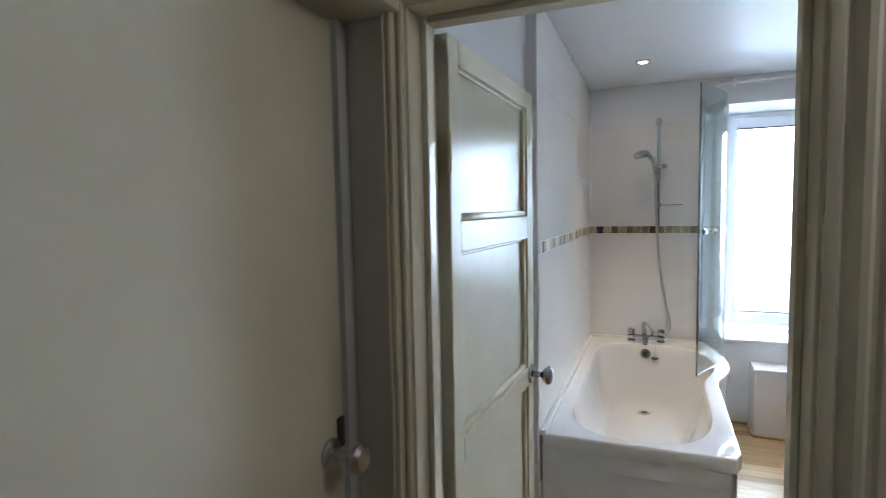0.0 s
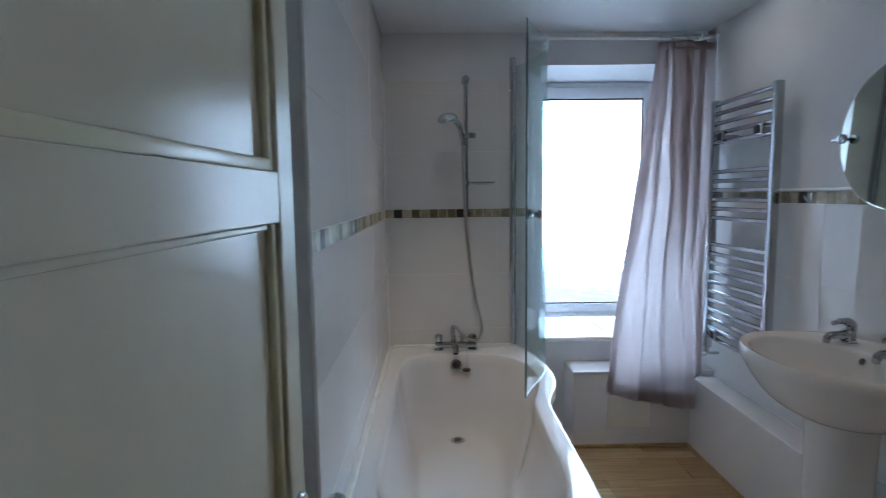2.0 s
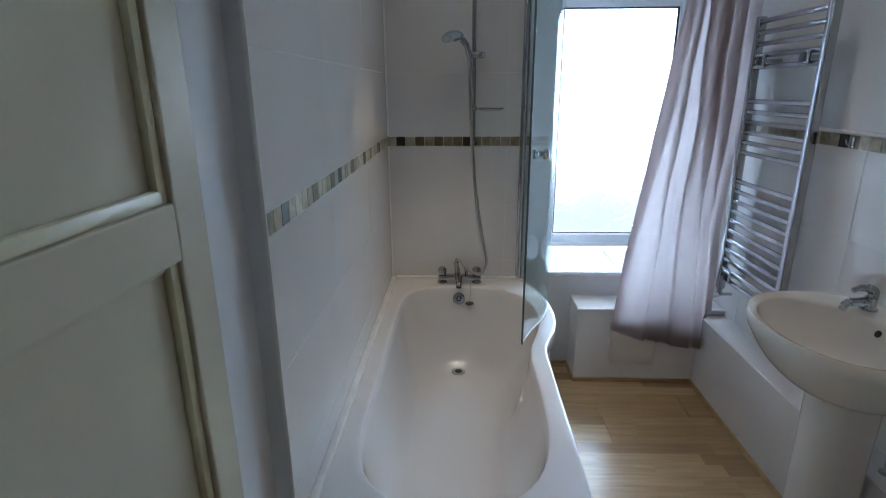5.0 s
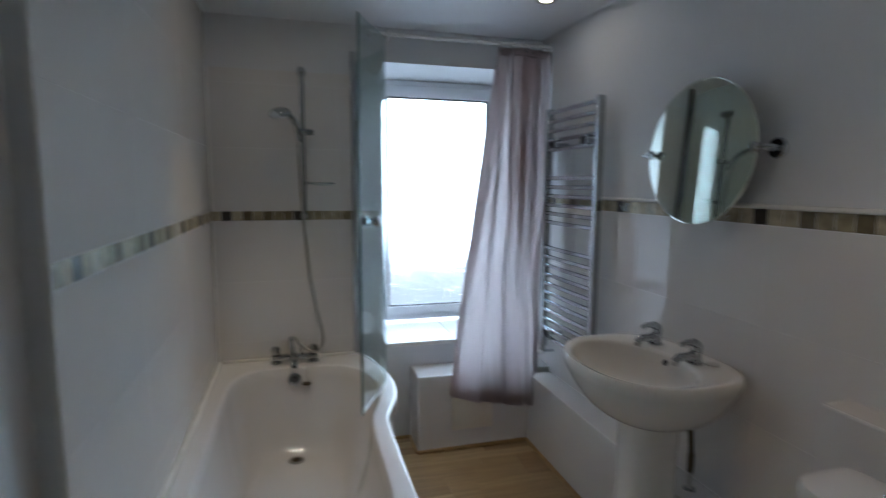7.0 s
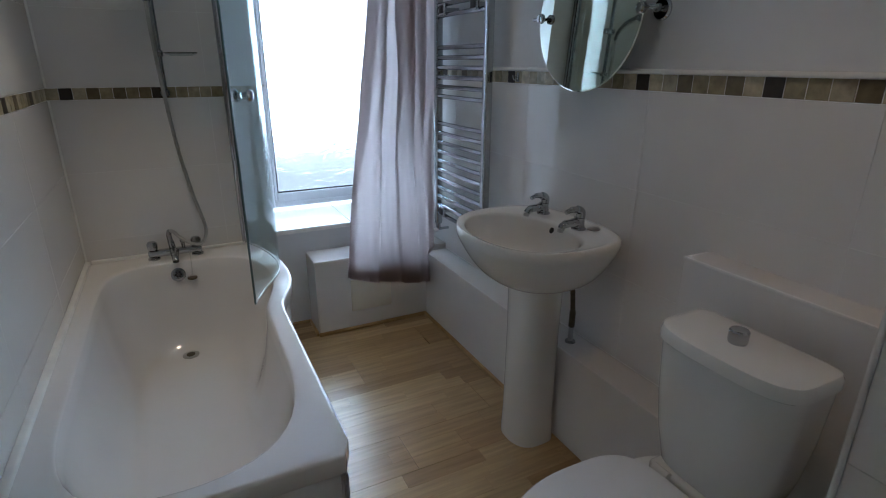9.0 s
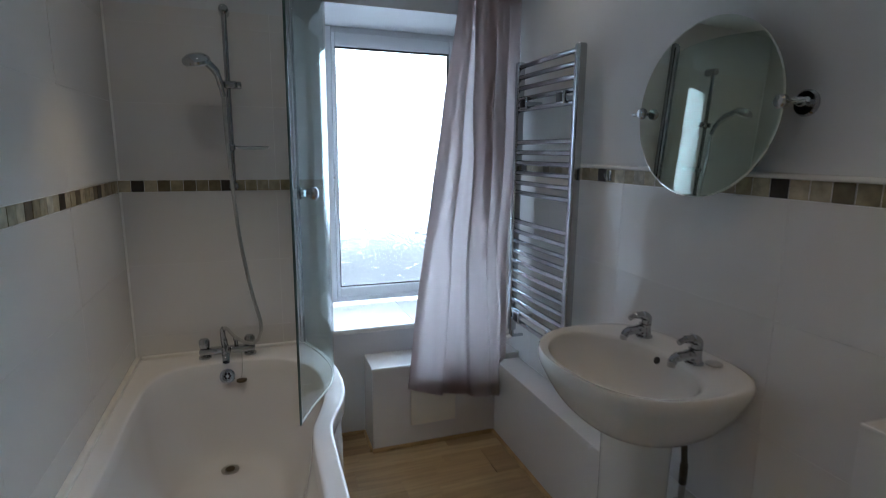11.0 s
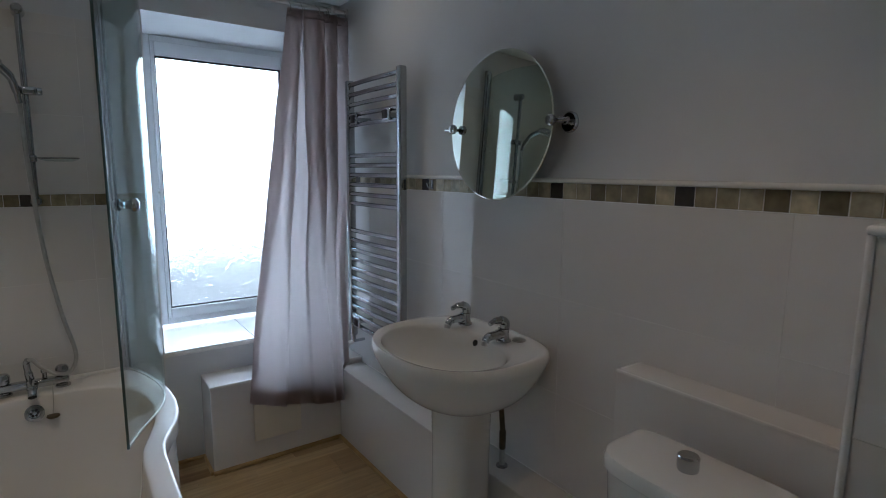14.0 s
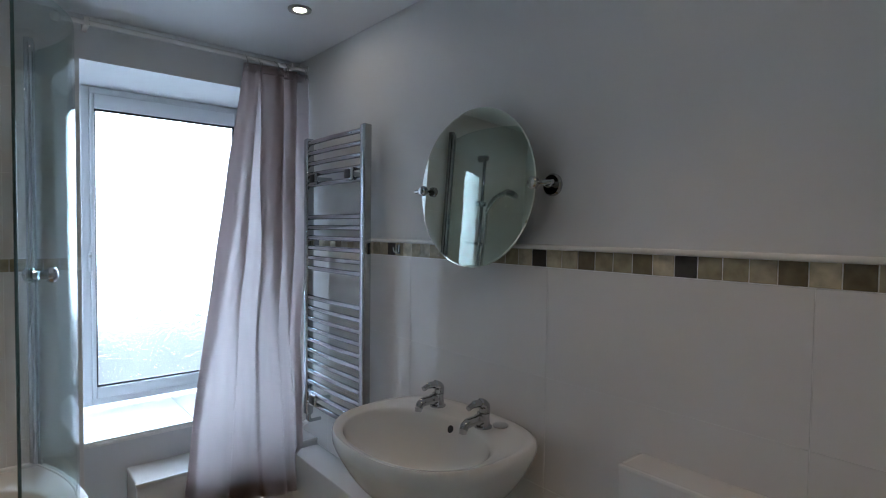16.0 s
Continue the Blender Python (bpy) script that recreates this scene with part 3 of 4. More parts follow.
def bath():
    top = 0.498
    outer = radial(OUT, BC, NB, 0)
    inner = radial(INN, BC, NB, 3)
    low = radial(BOT, BC, NB, 4)

    def at(pts, z):
        return [(p.x, p.y, z) for p in pts]

    def between(a, b, f):
        return [p.lerp(q, f) for p, q in zip(a, b)]

    def inset(a, b, d):
        """Moves outline a by d metres towards outline b."""
        return [p + (q - p).normalized() * d for p, q in zip(a, b)]

    shell = [at(inset(outer, inner, 0.016), top - 0.05), at(inset(outer, inner, 0.002), top - 0.052), at(outer, top - 0.048), at(outer, top - 0.008), at(inset(outer, inner, 0.0012), top - 0.0040), at(inset(outer, inner, 0.004), top - 0.0012), at(inset(outer, inner, 0.008), top)]
    for k in range(1, 8):
        f = k / 8                                      # the rim falls slightly inwards
        rim_line = between(inset(outer, inner, 0.008), inset(inner, outer, 0.010), f)
        shell.append(at(rim_line, top - 0.0005 - 0.0055 * f))
    shell += [at(inset(inner, outer, 0.010), top - 0.0064), at(inset(inner, outer, 0.004), top - 0.0085), at(inner, top - 0.013)]
    for k in range(1, 29):
        a = math.pi / 2 * k / 28
        deep = math.sin(a) ** 0.72
        shell.append(at(between(inner, low, 0.34 * deep + 0.66 * (1 - math.cos(a) ** 0.72)), top - 0.013 - 0.370 * deep))
    for f in (0.35, 0.7):
        shell.append([(p[0] + (BC[0] - p[0]) * f, p[1] + (3.2 - p[1]) * f, 0.115 - 0.006 * f) for p in at(low, 0.115)])
    b = thing("bathtub", 0.0, 2.9, 0, "white P-shaped acrylic bath with a curved side panel", "bathtub")
    wpart("tub", loft(shell, close_first=False), M_ACRYLIC, b, angle=50)

    # skirt: end panel with a stepped face, and a curved side panel
    wpart("end_panel", box(-0.36, 0.318, 2.046, 2.064, 0.0, 0.449, 0.004), M_ACRYLIC, b)
    wpart("panel_band", box(-0.358, 0.316, 2.040, 2.046, 0.375, 0.448, 0.003), M_ACRYLIC, b)
    wpart("panel_band", box(-0.358, 0.316, 2.0425, 2.046, 0.01, 0.30, 0.002), M_ACRYLIC, b)
    side = [p for p in OUT[2:15]]
    line = smooth_line([(x - 0.014, y + (0.012 if k == 0 else 0), 0) for k, (x, y) in enumerate(side)], 6)
    own = bmesh.new()
    rows = []
    for z, d in ((0.0, 0.004), (0.10, 0.0), (0.30, 0.0), (0.34, 0.004), (0.449, 0.005)):
        rows.append([own.verts.new((p.x - d, p.y, z)) for p in line])
    back = [[own.verts.new((p.x - 0.016, p.y, z)) for p in line] for z in (0.449, 0.0)]
    rows += back
    for r, s in zip(rows, rows[1:] + rows[:1]):
        for i in range(len(r) - 1):
            own.faces.new((r[i], r[i + 1], s[i + 1], s[i]))
    wpart("side_panel", own, M_ACRYLIC, b)
    # sealant along the walls
    wpart("sealant", box(XL + 0.0026, XL + 0.024, 2.034, 3.715, top - 0.012, top + 0.012, 0.005, 3), M_SILICONE, b, "white sealant strip")
    wpart("sealant", box(XL + 0.027, 0.335, YB - 0.024, YB - 0.0026, top - 0.012, top + 0.012, 0.005, 3), M_SILICONE, b)
    w = wpart("waste", lathe([(0.034, 0), (0.034, 0.003), (0.028, 0.005), (0.02, 0.003), (0.004, 0.003)], Matrix.Translation((-0.003, 3.395, 0.117))), M_STEEL, b, "steel plug waste")
    wpart("waste_grid", lathe([(0.018, 0), (0.018, 0.0015), (0.002, 0.0016)], Matrix.Translation((-0.003, 3.395, 0.1207))), M_SHADOW_GAP, w)
    of = wpart("overflow", lathe([(0.031, 0), (0.031, 0.006), (0.026, 0.009), (0.019, 0.009), (0.018, 0.004), (0.003, 0.004)], aim((-0.003, 3.579, 0.436), (0, -1, 0.2))), M_CHROME, b, "chrome overflow rose")
    hole = bmesh.new()
    for k in range(6):
        a = math.pi / 3 * k
        lathe([(0.0048, 0), (0.0048, 0.001), (0.001, 0.0012)], aim((-0.003 + 0.011 * math.cos(a), 3.5738, 0.4375 + 0.011 * math.sin(a)), (0, -1, 0.2)), 10, hole)
    wpart("overflow_holes", hole, M_BLACK, of)


bath()


def bath_tap():
    """Deck-mounted bath mixer with a swan spout and two cross handles."""
    y, z = 3.655, 0.498
    t = thing("bath_mixer_tap", 0.0, y, z, "chrome bath shower mixer on the bath rim", "tap")
    wpart("body", box(-0.112, 0.112, y - 0.021, y + 0.019, z + 0.012, z + 0.043, 0.011, 3), M_CHROME, t)
    for x in (-0.09, 0.09):
        wpart("pillar", lathe([(0.026, 0), (0.026, 0.006), (0.018, 0.011), (0.018, 0.0125)], Matrix.Translation((x, y, z)), 24), M_CHROME, t)
        hd = lathe([(0.013, 0.042), (0.019, 0.046), (0.0225, 0.056), (0.0225, 0.074), (0.016, 0.083), (0.003, 0.085)], Matrix.Translation((x, y, z)), 12)
        wpart("control", hd, M_CHROME, t)
    wpart("spout", tube(smooth_line([(-0.004, y, z + 0.03), (-0.004, y - 0.035, z + 0.033), (-0.003, y - 0.075, z + 0.026), (-0.003, y - 0.098, z + 0.008)]), [0.019] * 8 + [0.017] * 8 + [0.014] * 9, 16), M_CHROME, t)
    wpart("riser", tube(smooth_line([(-0.008, y, z + 0.035), (-0.014, y - 0.004, z + 0.08), (-0.016, y - 0.006, z + 0.112), (-0.010, y - 0.012, z + 0.127)]), [0.014] * 8 + [0.0115] * 17, 16), M_CHROME, t, "chrome riser that takes the hose")
    wpart("diverter", lathe([(0.008, 0), (0.008, 0.02), (0.012, 0.022), (0.012, 0.032), (0.004, 0.034)], Matrix.Translation((0.035, y, z + 0.045)), 16), M_CHROME, t)
    c = tagged(part("plug_and_chain", tube(smooth_line([(0.055, y - 0.012, z + 0.03), (0.057, y - 0.05, z + 0.0), (0.056, y - 0.075, z - 0.04), (0.052, y - 0.083, z - 0.075)]), 0.0016, 6), M_STEEL), "bath plug hanging on a fine chain", "plug")
    part("plug", lathe([(0.006, 0.012), (0.020, 0.010), (0.022, 0.004), (0.018, 0.0), (0.002, -0.001)], Matrix.Translation((0.052, y - 0.083, z - 0.09)), 20), M_SHADOW_GAP, c)


bath_tap()


def shower():
    x, y = 0.064, 3.678
    s = thing("shower_rail", x, YB, 1.2, "chrome shower slide rail with handset and soap dish", "shower")
    wpart("rail", tube([(x, y, 1.205), (x, y, 1.92)], 0.0105, 18), M_CHROME, s)
    for z in (1.222, 1.905):
        wpart("wall_bracket", lathe([(0.021, 0), (0.021, 0.012), (0.017, 0.045), (0.018, 0.062), (0.012, 0.068), (0.003, 0.069)], aim((x, YB - T - 0.001, z), (0, -1, 0)), 24), M_CHROME, s)
    wpart("slider", box(x - 0.022, x + 0.036, y - 0.022, y + 0.014, 1.608, 1.638, 0.007, 3), M_CHROME, s)
    wpart("slider_knob", lathe([(0.013, 0), (0.015, 0.006), (0.013, 0.016), (0.003, 0.018)], aim((x + 0.034, y - 0.005, 1.623), (1, 0, 0)), 18), M_CHROME, s)
    hnd = wpart("handset", tube(smooth_line([(x - 0.018, y - 0.03, 1.575), (x - 0.024, y - 0.042, 1.615), (x - 0.036, y - 0.075, 1.66), (x - 0.066, y - 0.115, 1.692)]), [0.010] * 8 + [0.0125] * 8 + [0.015] * 9, 16), M_CHROME, s)
    head = lathe([(0.012, 0.030), (0.030, 0.026), (0.046, 0.014), (0.050, 0.004), (0.047, -0.006), (0.040, -0.010), (0.004, -0.011)], Matrix.Translation((x - 0.097, y - 0.143, 1.686)) @ pose(0, 0, 0, 16, -10, 0), 32)
    sh = wpart("shower_head", head, M_CHROME, s)
    wpart("spray_plate", lathe([(0.038, 0), (0.036, -0.003), (0.003, -0.0035)], Matrix.Translation((x - 0.097, y - 0.143, 1.6745)) @ pose(0, 0, 0, 16, -10, 0), 32), M_PLASTIC, sh)
    wpart("dish_clip", box(x - 0.014, x + 0.016, y - 0.016, y + 0.014, 1.366, 1.392, 0.005, 2), M_CHROME, s)
    prof = [(0.05, 0.010), (0.054, 0.012), (0.05, 0.006), (0.035, 0.0), (0.003, -0.001)]
    dish = lathe(prof, Matrix.Translation((x + 0.082, y - 0.04, 1.370)) @ Matrix.Diagonal((1.15, 0.8, 1, 1)), 32)
    sd = wpart("soap_dish", dish, M_GLASS, s, "clear plastic soap dish")
    wpart("dish_rim", tube([(x + 0.082 + 0.062 * math.cos(a), y - 0.04 + 0.043 * math.sin(a), 1.382) for a in (2 * math.pi * k / 32 for k in range(33))], 0.0028, 8), M_CHROME, sd)
    hose = smooth_line([(x - 0.018, y - 0.030, 1.578), (x - 0.016, y - 0.034, 1.45), (x - 0.006, y - 0.026, 1.23), (x + 0.012, y - 0.03, 1.0), (x + 0.045, y - 0.035, 0.78), (x + 0.074, y - 0.032, 0.64), (x + 0.070, y - 0.040, 0.582), (x + 0.044, y - 0.050, 0.553), (x + 0.004, y - 0.052, 0.562), (x - 0.036, y - 0.050, 0.594), (x - 0.060, y - 0.040, 0.623), (x - 0.074, y - 0.036, 0.625)], 24)
    wave = [0.0072 + 0.0008 * (k % 2) for k in range(len(hose))]
    wpart("hose", tube(hose, wave, 12), M_STEEL, s, "ribbed metal shower hose")


shower()


def screen():
    """Curved glass bath screen, hinged on a wall profile, with a knob."""
    s = thing("shower_screen", 0.31, YB, 0.51, "curved clear glass bath screen with chrome profile", "shower screen")
    line = smooth_line([(0.318, 3.672), (0.362, 3.56), (0.392, 3.44), (0.400, 3.33), (0.382, 3.22), (0.345, 3.13), (0.297, 3.04), (0.245, 2.925)], 6)
    own = bmesh.new()
    rows = []
    th = 0.006
    for z in (0.515, 1.965):
        for side in (0, 1):
            row = []
            for k, p in enumerate(line):
                d = (Vector(line[min(k + 1, len(line) - 1)]) - Vector(line[max(k - 1, 0)])).normalized()
                n = Vector((-d.y, d.x)) * th * side
                row.append(own.verts.new((p.x + n.x, p.y + n.y, z)))
            rows.append(row)
    b0, b1, t0, t1 = rows
    for a, c in ((b0, t0), (t0, t1), (t1, b1), (b1, b0)):
        for i in range(len(a) - 1):
            own.faces.new((a[i], a[i + 1], c[i + 1], c[i]))
    own.faces.new((b0[0], t0[0], t1[0], b1[0]))
    own.faces.new((b0[-1], b1[-1], t1[-1], t0[-1]))
    g = wpart("glass", own, M_GLASS, s, "clear curved glass")
    e = Vector(line[-1])
    wpart("edge_seal", box(e.x - 0.001, e.x + 0.0065, e.y - 0.004, e.y - 0.0005, 0.512, 1.967, 0.0012), M_EDGE, s, "dark glass edge")
    wpart("wall_profile", box(0.296, 0.326, YB - 0.03, YB - T - 0.001, 0.511, 2.02, 0.004), M_CHROME, s, "chrome wall profile")
    wpart("hinge_profile", tube([(0.316, 3.683, 0.513), (0.316, 3.683, 2.0)], 0.011, 14), M_CHROME, s)
    wpart("bottom_seal", tube([(p.x - 0.001, p.y, 0.5135) for p in line], 0.004, 8), M_PLASTIC, s)
    k = Vector((0.300, 3.05, 1.236))
    d = Vector((0.93, -0.36, 0)).normalized()
    wpart("knob", lathe([(0.012, 0.002), (0.012, 0.014), (0.019, 0.017), (0.0215, 0.024), (0.019, 0.032), (0.012, 0.037), (0.002, 0.039)], aim(k, d), 24), M_CHROME, s, "chrome knob")
    wpart("knob", lathe([(0.012, 0.004), (0.012, 0.014), (0.019, 0.017), (0.0215, 0.024), (0.019, 0.032), (0.012, 0.037), (0.002, 0.039)], aim(k, -d), 24), M_CHROME, s, "chrome knob")


screen()


# ---- basin ----
def basin():
    s = thing("washbasin", 1.1, 2.43, 0, "white ceramic oval basin on a pedestal", "washbasin")
    n = 72
    top = 0.832
    rim = dee(0.858, XR - 0.011, 2.428, 0.272, n, 2.3, 3.2, 1.10)
    c = (1.047, 2.43)
    bowl = [Vector((c[0] + 0.158 * math.cos(2 * math.pi * i / n), c[1] + 0.229 * math.copysign(abs(math.sin(2 * math.pi * i / n)) ** 0.9, math.sin(2 * math.pi * i / n)))) for i in range(n)]
    foot = [Vector((1.125 + 0.088 * math.cos(2 * math.pi * i / n), 2.43 + 0.10 * math.sin(2 * math.pi * i / n))) for i in range(n)]

    def row(a, b, f, z):
        return [(p.lerp(q, f).x, p.lerp(q, f).y, z) for p, q in zip(a, b)]

    rings = [row(foot, rim, 0.0, 0.64)]
    for k in range(1, 9):
        a = math.pi / 2 * k / 8
        rings.append(row(foot, rim, (k / 8) ** 0.66 * 0.975, 0.64 + (top - 0.042 - 0.64) * (k / 8) ** 1.7))
    rings += [row(rim, bowl, 0.0, top - 0.028), row(rim, bowl, -0.012, top - 0.016), row(rim, bowl, 0.03, top - 0.004), row(rim, bowl, 0.12, top), row(rim, bowl, 0.3, top - 0.002), row(rim, bowl, 0.55, top - 0.006), row(rim, bowl, 0.86, top - 0.008), row(rim, bowl, 0.96, top - 0.012), row(bowl, bowl, 0, top - 0.022)]
    mid = [Vector((1.09 + 0.02 * math.cos(2 * math.pi * i / n), 2.43 + 0.02 * math.sin(2 * math.pi * i / n))) for i in range(n)]
    for k in range(1, 11):
        a = math.pi / 2 * k / 10
        rings.append(row(bowl, mid, 0.22 * math.sin(a) ** 0.8 + 0.78 * (1 - math.cos(a) ** 0.85), top - 0.022 - 0.132 * math.sin(a) ** 0.8))
    wpart("bowl", loft(rings), M_CERAMIC, s, angle=60)
    ped = [dee(1.035, LOW_X - 0.003, 2.43, 0.092, n, 2.4, 4.0, 1.115)]
    wpart("pedestal", loft([ring(ped[0], 0.0, 1.0), ring(ped[0], 0.02, 1.0), ring(ped[0], 0.12, 0.955), ring(ped[0], 0.45, 0.94), ring(ped[0], 0.60, 0.97), ring(ped[0], 0.655, 1.04)]), M_CERAMIC, s)
    wpart("overflow_hole", lathe([(0.0105, 0), (0.0105, 0.002), (0.002, 0.0022)], aim((1.1955, 2.45, 0.797), (-1, 0, 0.45)), 18), M_BLACK, s)
    wpart("waste", lathe([(0.022, 0), (0.022, 0.003), (0.016, 0.004), (0.003, 0.003)], Matrix.Translation((1.09, 2.43, 0.6785)), 20), M_STEEL, s, "steel waste")


basin()


def basin_tap(x, y, z, label):
    t = thing("basin_tap", x, y, z, label, "tap", "pair of basin taps")
    wpart("base", lathe([(0.024, 0), (0.024, 0.004), (0.019, 0.008), (0.017, 0.03), (0.018, 0.04)], Matrix.Translation((x, y, z)), 24), M_CHROME, t)
    sp = wpart("spout", tube(smooth_line([(x + 0.004, y, z + 0.022), (x - 0.03, y, z + 0.024), (x - 0.062, y, z + 0.022), (x - 0.074, y, z + 0.010)]), [0.016] * 8 + [0.0135] * 8 + [0.012] * 9, 16), M_CHROME, t)
    wpart("aerator", lathe([(0.0105, 0), (0.0105, 0.012), (0.003, 0.0125)], aim((x - 0.074, y, z + 0.011), (-0.15, 0, -1)), 18), M_STEEL, sp)
    wpart("lever", tube(smooth_line([(x + 0.004, y, z + 0.036), (x + 0.004, y, z + 0.058), (x - 0.012, y, z + 0.067), (x - 0.036, y, z + 0.069), (x - 0.058, y, z + 0.062)]), [0.0150] * 9 + [0.0140] * 8 + [0.010] * 8 + [0.0075] * 8, 16), M_CHROME, t)


basin_tap(1.235, 2.555, 0.8285, "chrome basin tap with curved lever top")
basin_tap(1.221, 2.345, 0.8285, "chrome basin tap beside the basin plug")
pl = tagged(part("basin_plug", lathe([(0.022, 0), (0.022, 0.004), (0.014, 0.008), (0.002, 0.0085)], Matrix.Translation((1.263, 2.320, 0.8285)), 24), M_STEEL), "steel basin plug lying on the basin", "plug")
part("chain_anchor", lathe([(0.008, 0), (0.008, 0.003), (0.004, 0.008), (0.001, 0.0085)], aim((1.19, 2.395, 0.8135), (-1, 0, 0.6)), 14), M_CHROME, pl)

pipe = thing("basin_supply_pipe", 1.262, 2.388, LOW_Z, "flexible supply pipe with an isolating valve under the basin", "pipe")
wpart("hose", tube(smooth_line([(1.24, 2.395, 0.735), (1.258, 2.392, 0.62), (1.268, 2.388, 0.50)]), [0.0085 + 0.0006 * (k % 2) for k in range(17)], 12), M_SHADOW_GAP, pipe)
wpart("valve", tube([(1.268, 2.388, 0.505), (1.268, 2.388, 0.50), (1.268, 2.388, 0.44), (1.268, 2.388, 0.435)], [0.008, 0.0115, 0.0115, 0.008], 10), M_SHADOW_GAP, pipe)
wpart("valve_nut", tube([(1.268, 2.388, 0.436), (1.268, 2.388, LOW_Z)], 0.010, 6), M_STEEL, pipe)
wpart("flange", lathe([(0.02, 0), (0.019, 0.004), (0.008, 0.006)], Matrix.Translation((1.268, 2.388, LOW_Z)), 20), M_CHROME, pipe)


# ---- toilet ----
def toilet():
    yc = 1.652
    s = thing("toilet", 0.9, yc, 0, "white close-coupled toilet with the lid closed", "toilet")
    n = 64
    lid = dee(0.985, 1.172, yc, 0.168, n, 3.4, 9.0)
    wpart("cistern_lid", loft([ring(lid, 0.750, 0.985), ring(lid, 0.752, 1.0), ring(lid, 0.772, 1.0), ring(lid, 0.782, 0.97), ring(lid, 0.786, 0.88)]), M_CERAMIC, s)
    body = dee(0.992, 1.168, yc, 0.166, n, 3.4, 9.0)
    wpart("cistern", loft([ring(body, 0.425, 0.72, (1.09, yc)), ring(body, 0.432, 0.76, (1.09, yc)), ring(body, 0.52, 0.87, (1.09, yc)), ring(body, 0.62, 0.94, (1.09, yc)), ring(body, 0.75, 0.985, (1.09, yc))]), M_CERAMIC, s)
    wpart("flush_button", lathe([(0.019, 0), (0.0205, 0.005), (0.0205, 0.027), (0.018, 0.030), (0.016, 0.029), (0.003, 0.029)], Matrix.Translation((1.078, 1.661, 0.786)), 28), M_CHROME, s, "chrome push button")
    seat = dee(0.545, 0.985, yc, 0.184, n, 2.15, 3.6, 0.79)
    wpart("lid", loft([ring(seat, 0.412, 0.985), ring(seat, 0.416, 1.0), ring(seat, 0.426, 1.0), ring(seat, 0.435, 0.96), ring(seat, 0.439, 0.82), ring(seat, 0.441, 0.4)]), M_PLASTIC, s)
    wpart("seat", loft([ring(seat, 0.390, 0.985), ring(seat, 0.394, 1.0), ring(seat, 0.408, 1.0), ring(seat, 0.411, 0.985)]), M_PLASTIC, s)
    for y in (yc - 0.075, yc + 0.075):
        wpart("hinge", tube([(0.995, y - 0.022, 0.424), (0.995, y + 0.022, 0.424)], 0.011, 12), M_PLASTIC, s)
    rim = dee(0.56, 1.12, yc, 0.172, n, 2.2, 4.0, 0.80)
    foot = dee(0.72, 1.16, yc, 0.105, n, 2.6, 5.0)
    rows = []
    for f, z in ((0, 0.389), (0.02, 0.36), (0.18, 0.30), (0.55, 0.21), (0.85, 0.12), (1.0, 0.05), (1.0, 0.0)):
        rows.append([(p.lerp(q, f).x, p.lerp(q, f).y, z) for p, q in zip(rim, foot)])
    wpart("pan", loft(rows), M_CERAMIC, s)
    wpart("deck", box(1.0, 1.17, yc - 0.12, yc + 0.12, 0.385, 0.428, 0.012, 3), M_CERAMIC, s)


toilet()


# ---- mirror ----
def wall_mirror():
    yc, zc, xc = 2.447, 1.487, 1.262
    s = thing("wall_mirror", XR, yc, zc, "round tilting mirror on chrome wall arms", "mirror")
    m = Matrix.Translation((xc, yc, zc)) @ pose(0, 0, 0, 0, -90 + 2.3, -0.55) @ Matrix.Diagonal((0.995, 1.03, 1, 1))
    r = 0.231
    wpart("mirror_glass", lathe([(r - 0.002, -0.006), (r, -0.004), (r, -0.001), (r - 0.004, 0.0)], m, 96), M_MIRROR, s, "round mirror with a fine bevelled edge", angle=3)
    wpart("backing", lathe([(r - 0.006, -0.009), (r - 0.006, -0.0062)], m, 64), M_BLACK, s)
    for y, sgn, plate in ((yc + r - 0.016, 1, yc + r - 0.022), (yc - r - 0.024, -1, yc - r - 0.004)):
        wpart("pivot", lathe([(0.015, 0), (0.016, 0.004), (0.016, 0.012), (0.012, 0.016), (0.002, 0.017)], aim((xc - 0.012, y - sgn * 0.012, zc), (-1, 0, 0)) , 22), M_CHROME, s, "chrome pivot knob")
        wpart("pivot_pin", tube([(xc - 0.008, y - sgn * 0.01, zc), (xc - 0.008, y + sgn * 0.042, zc)], 0.0055, 12), M_CHROME, s)
        wpart("arm", tube(smooth_line([(xc - 0.006, y + sgn * 0.012, zc), (xc + 0.03, (y + sgn * 0.012 + plate) / 2, zc), (XR - 0.006, plate, zc)]), [0.0085] * 8 + [0.0105] * 9, 14), M_CHROME, s)
        wpart("wall_plate", lathe([(0.030, 0), (0.030, 0.005), (0.026, 0.010), (0.012, 0.012)], aim((XR, plate, zc), (-1, 0, 0)), 28), M_CHROME, s, "round chrome wall plate")


wall_mirror()


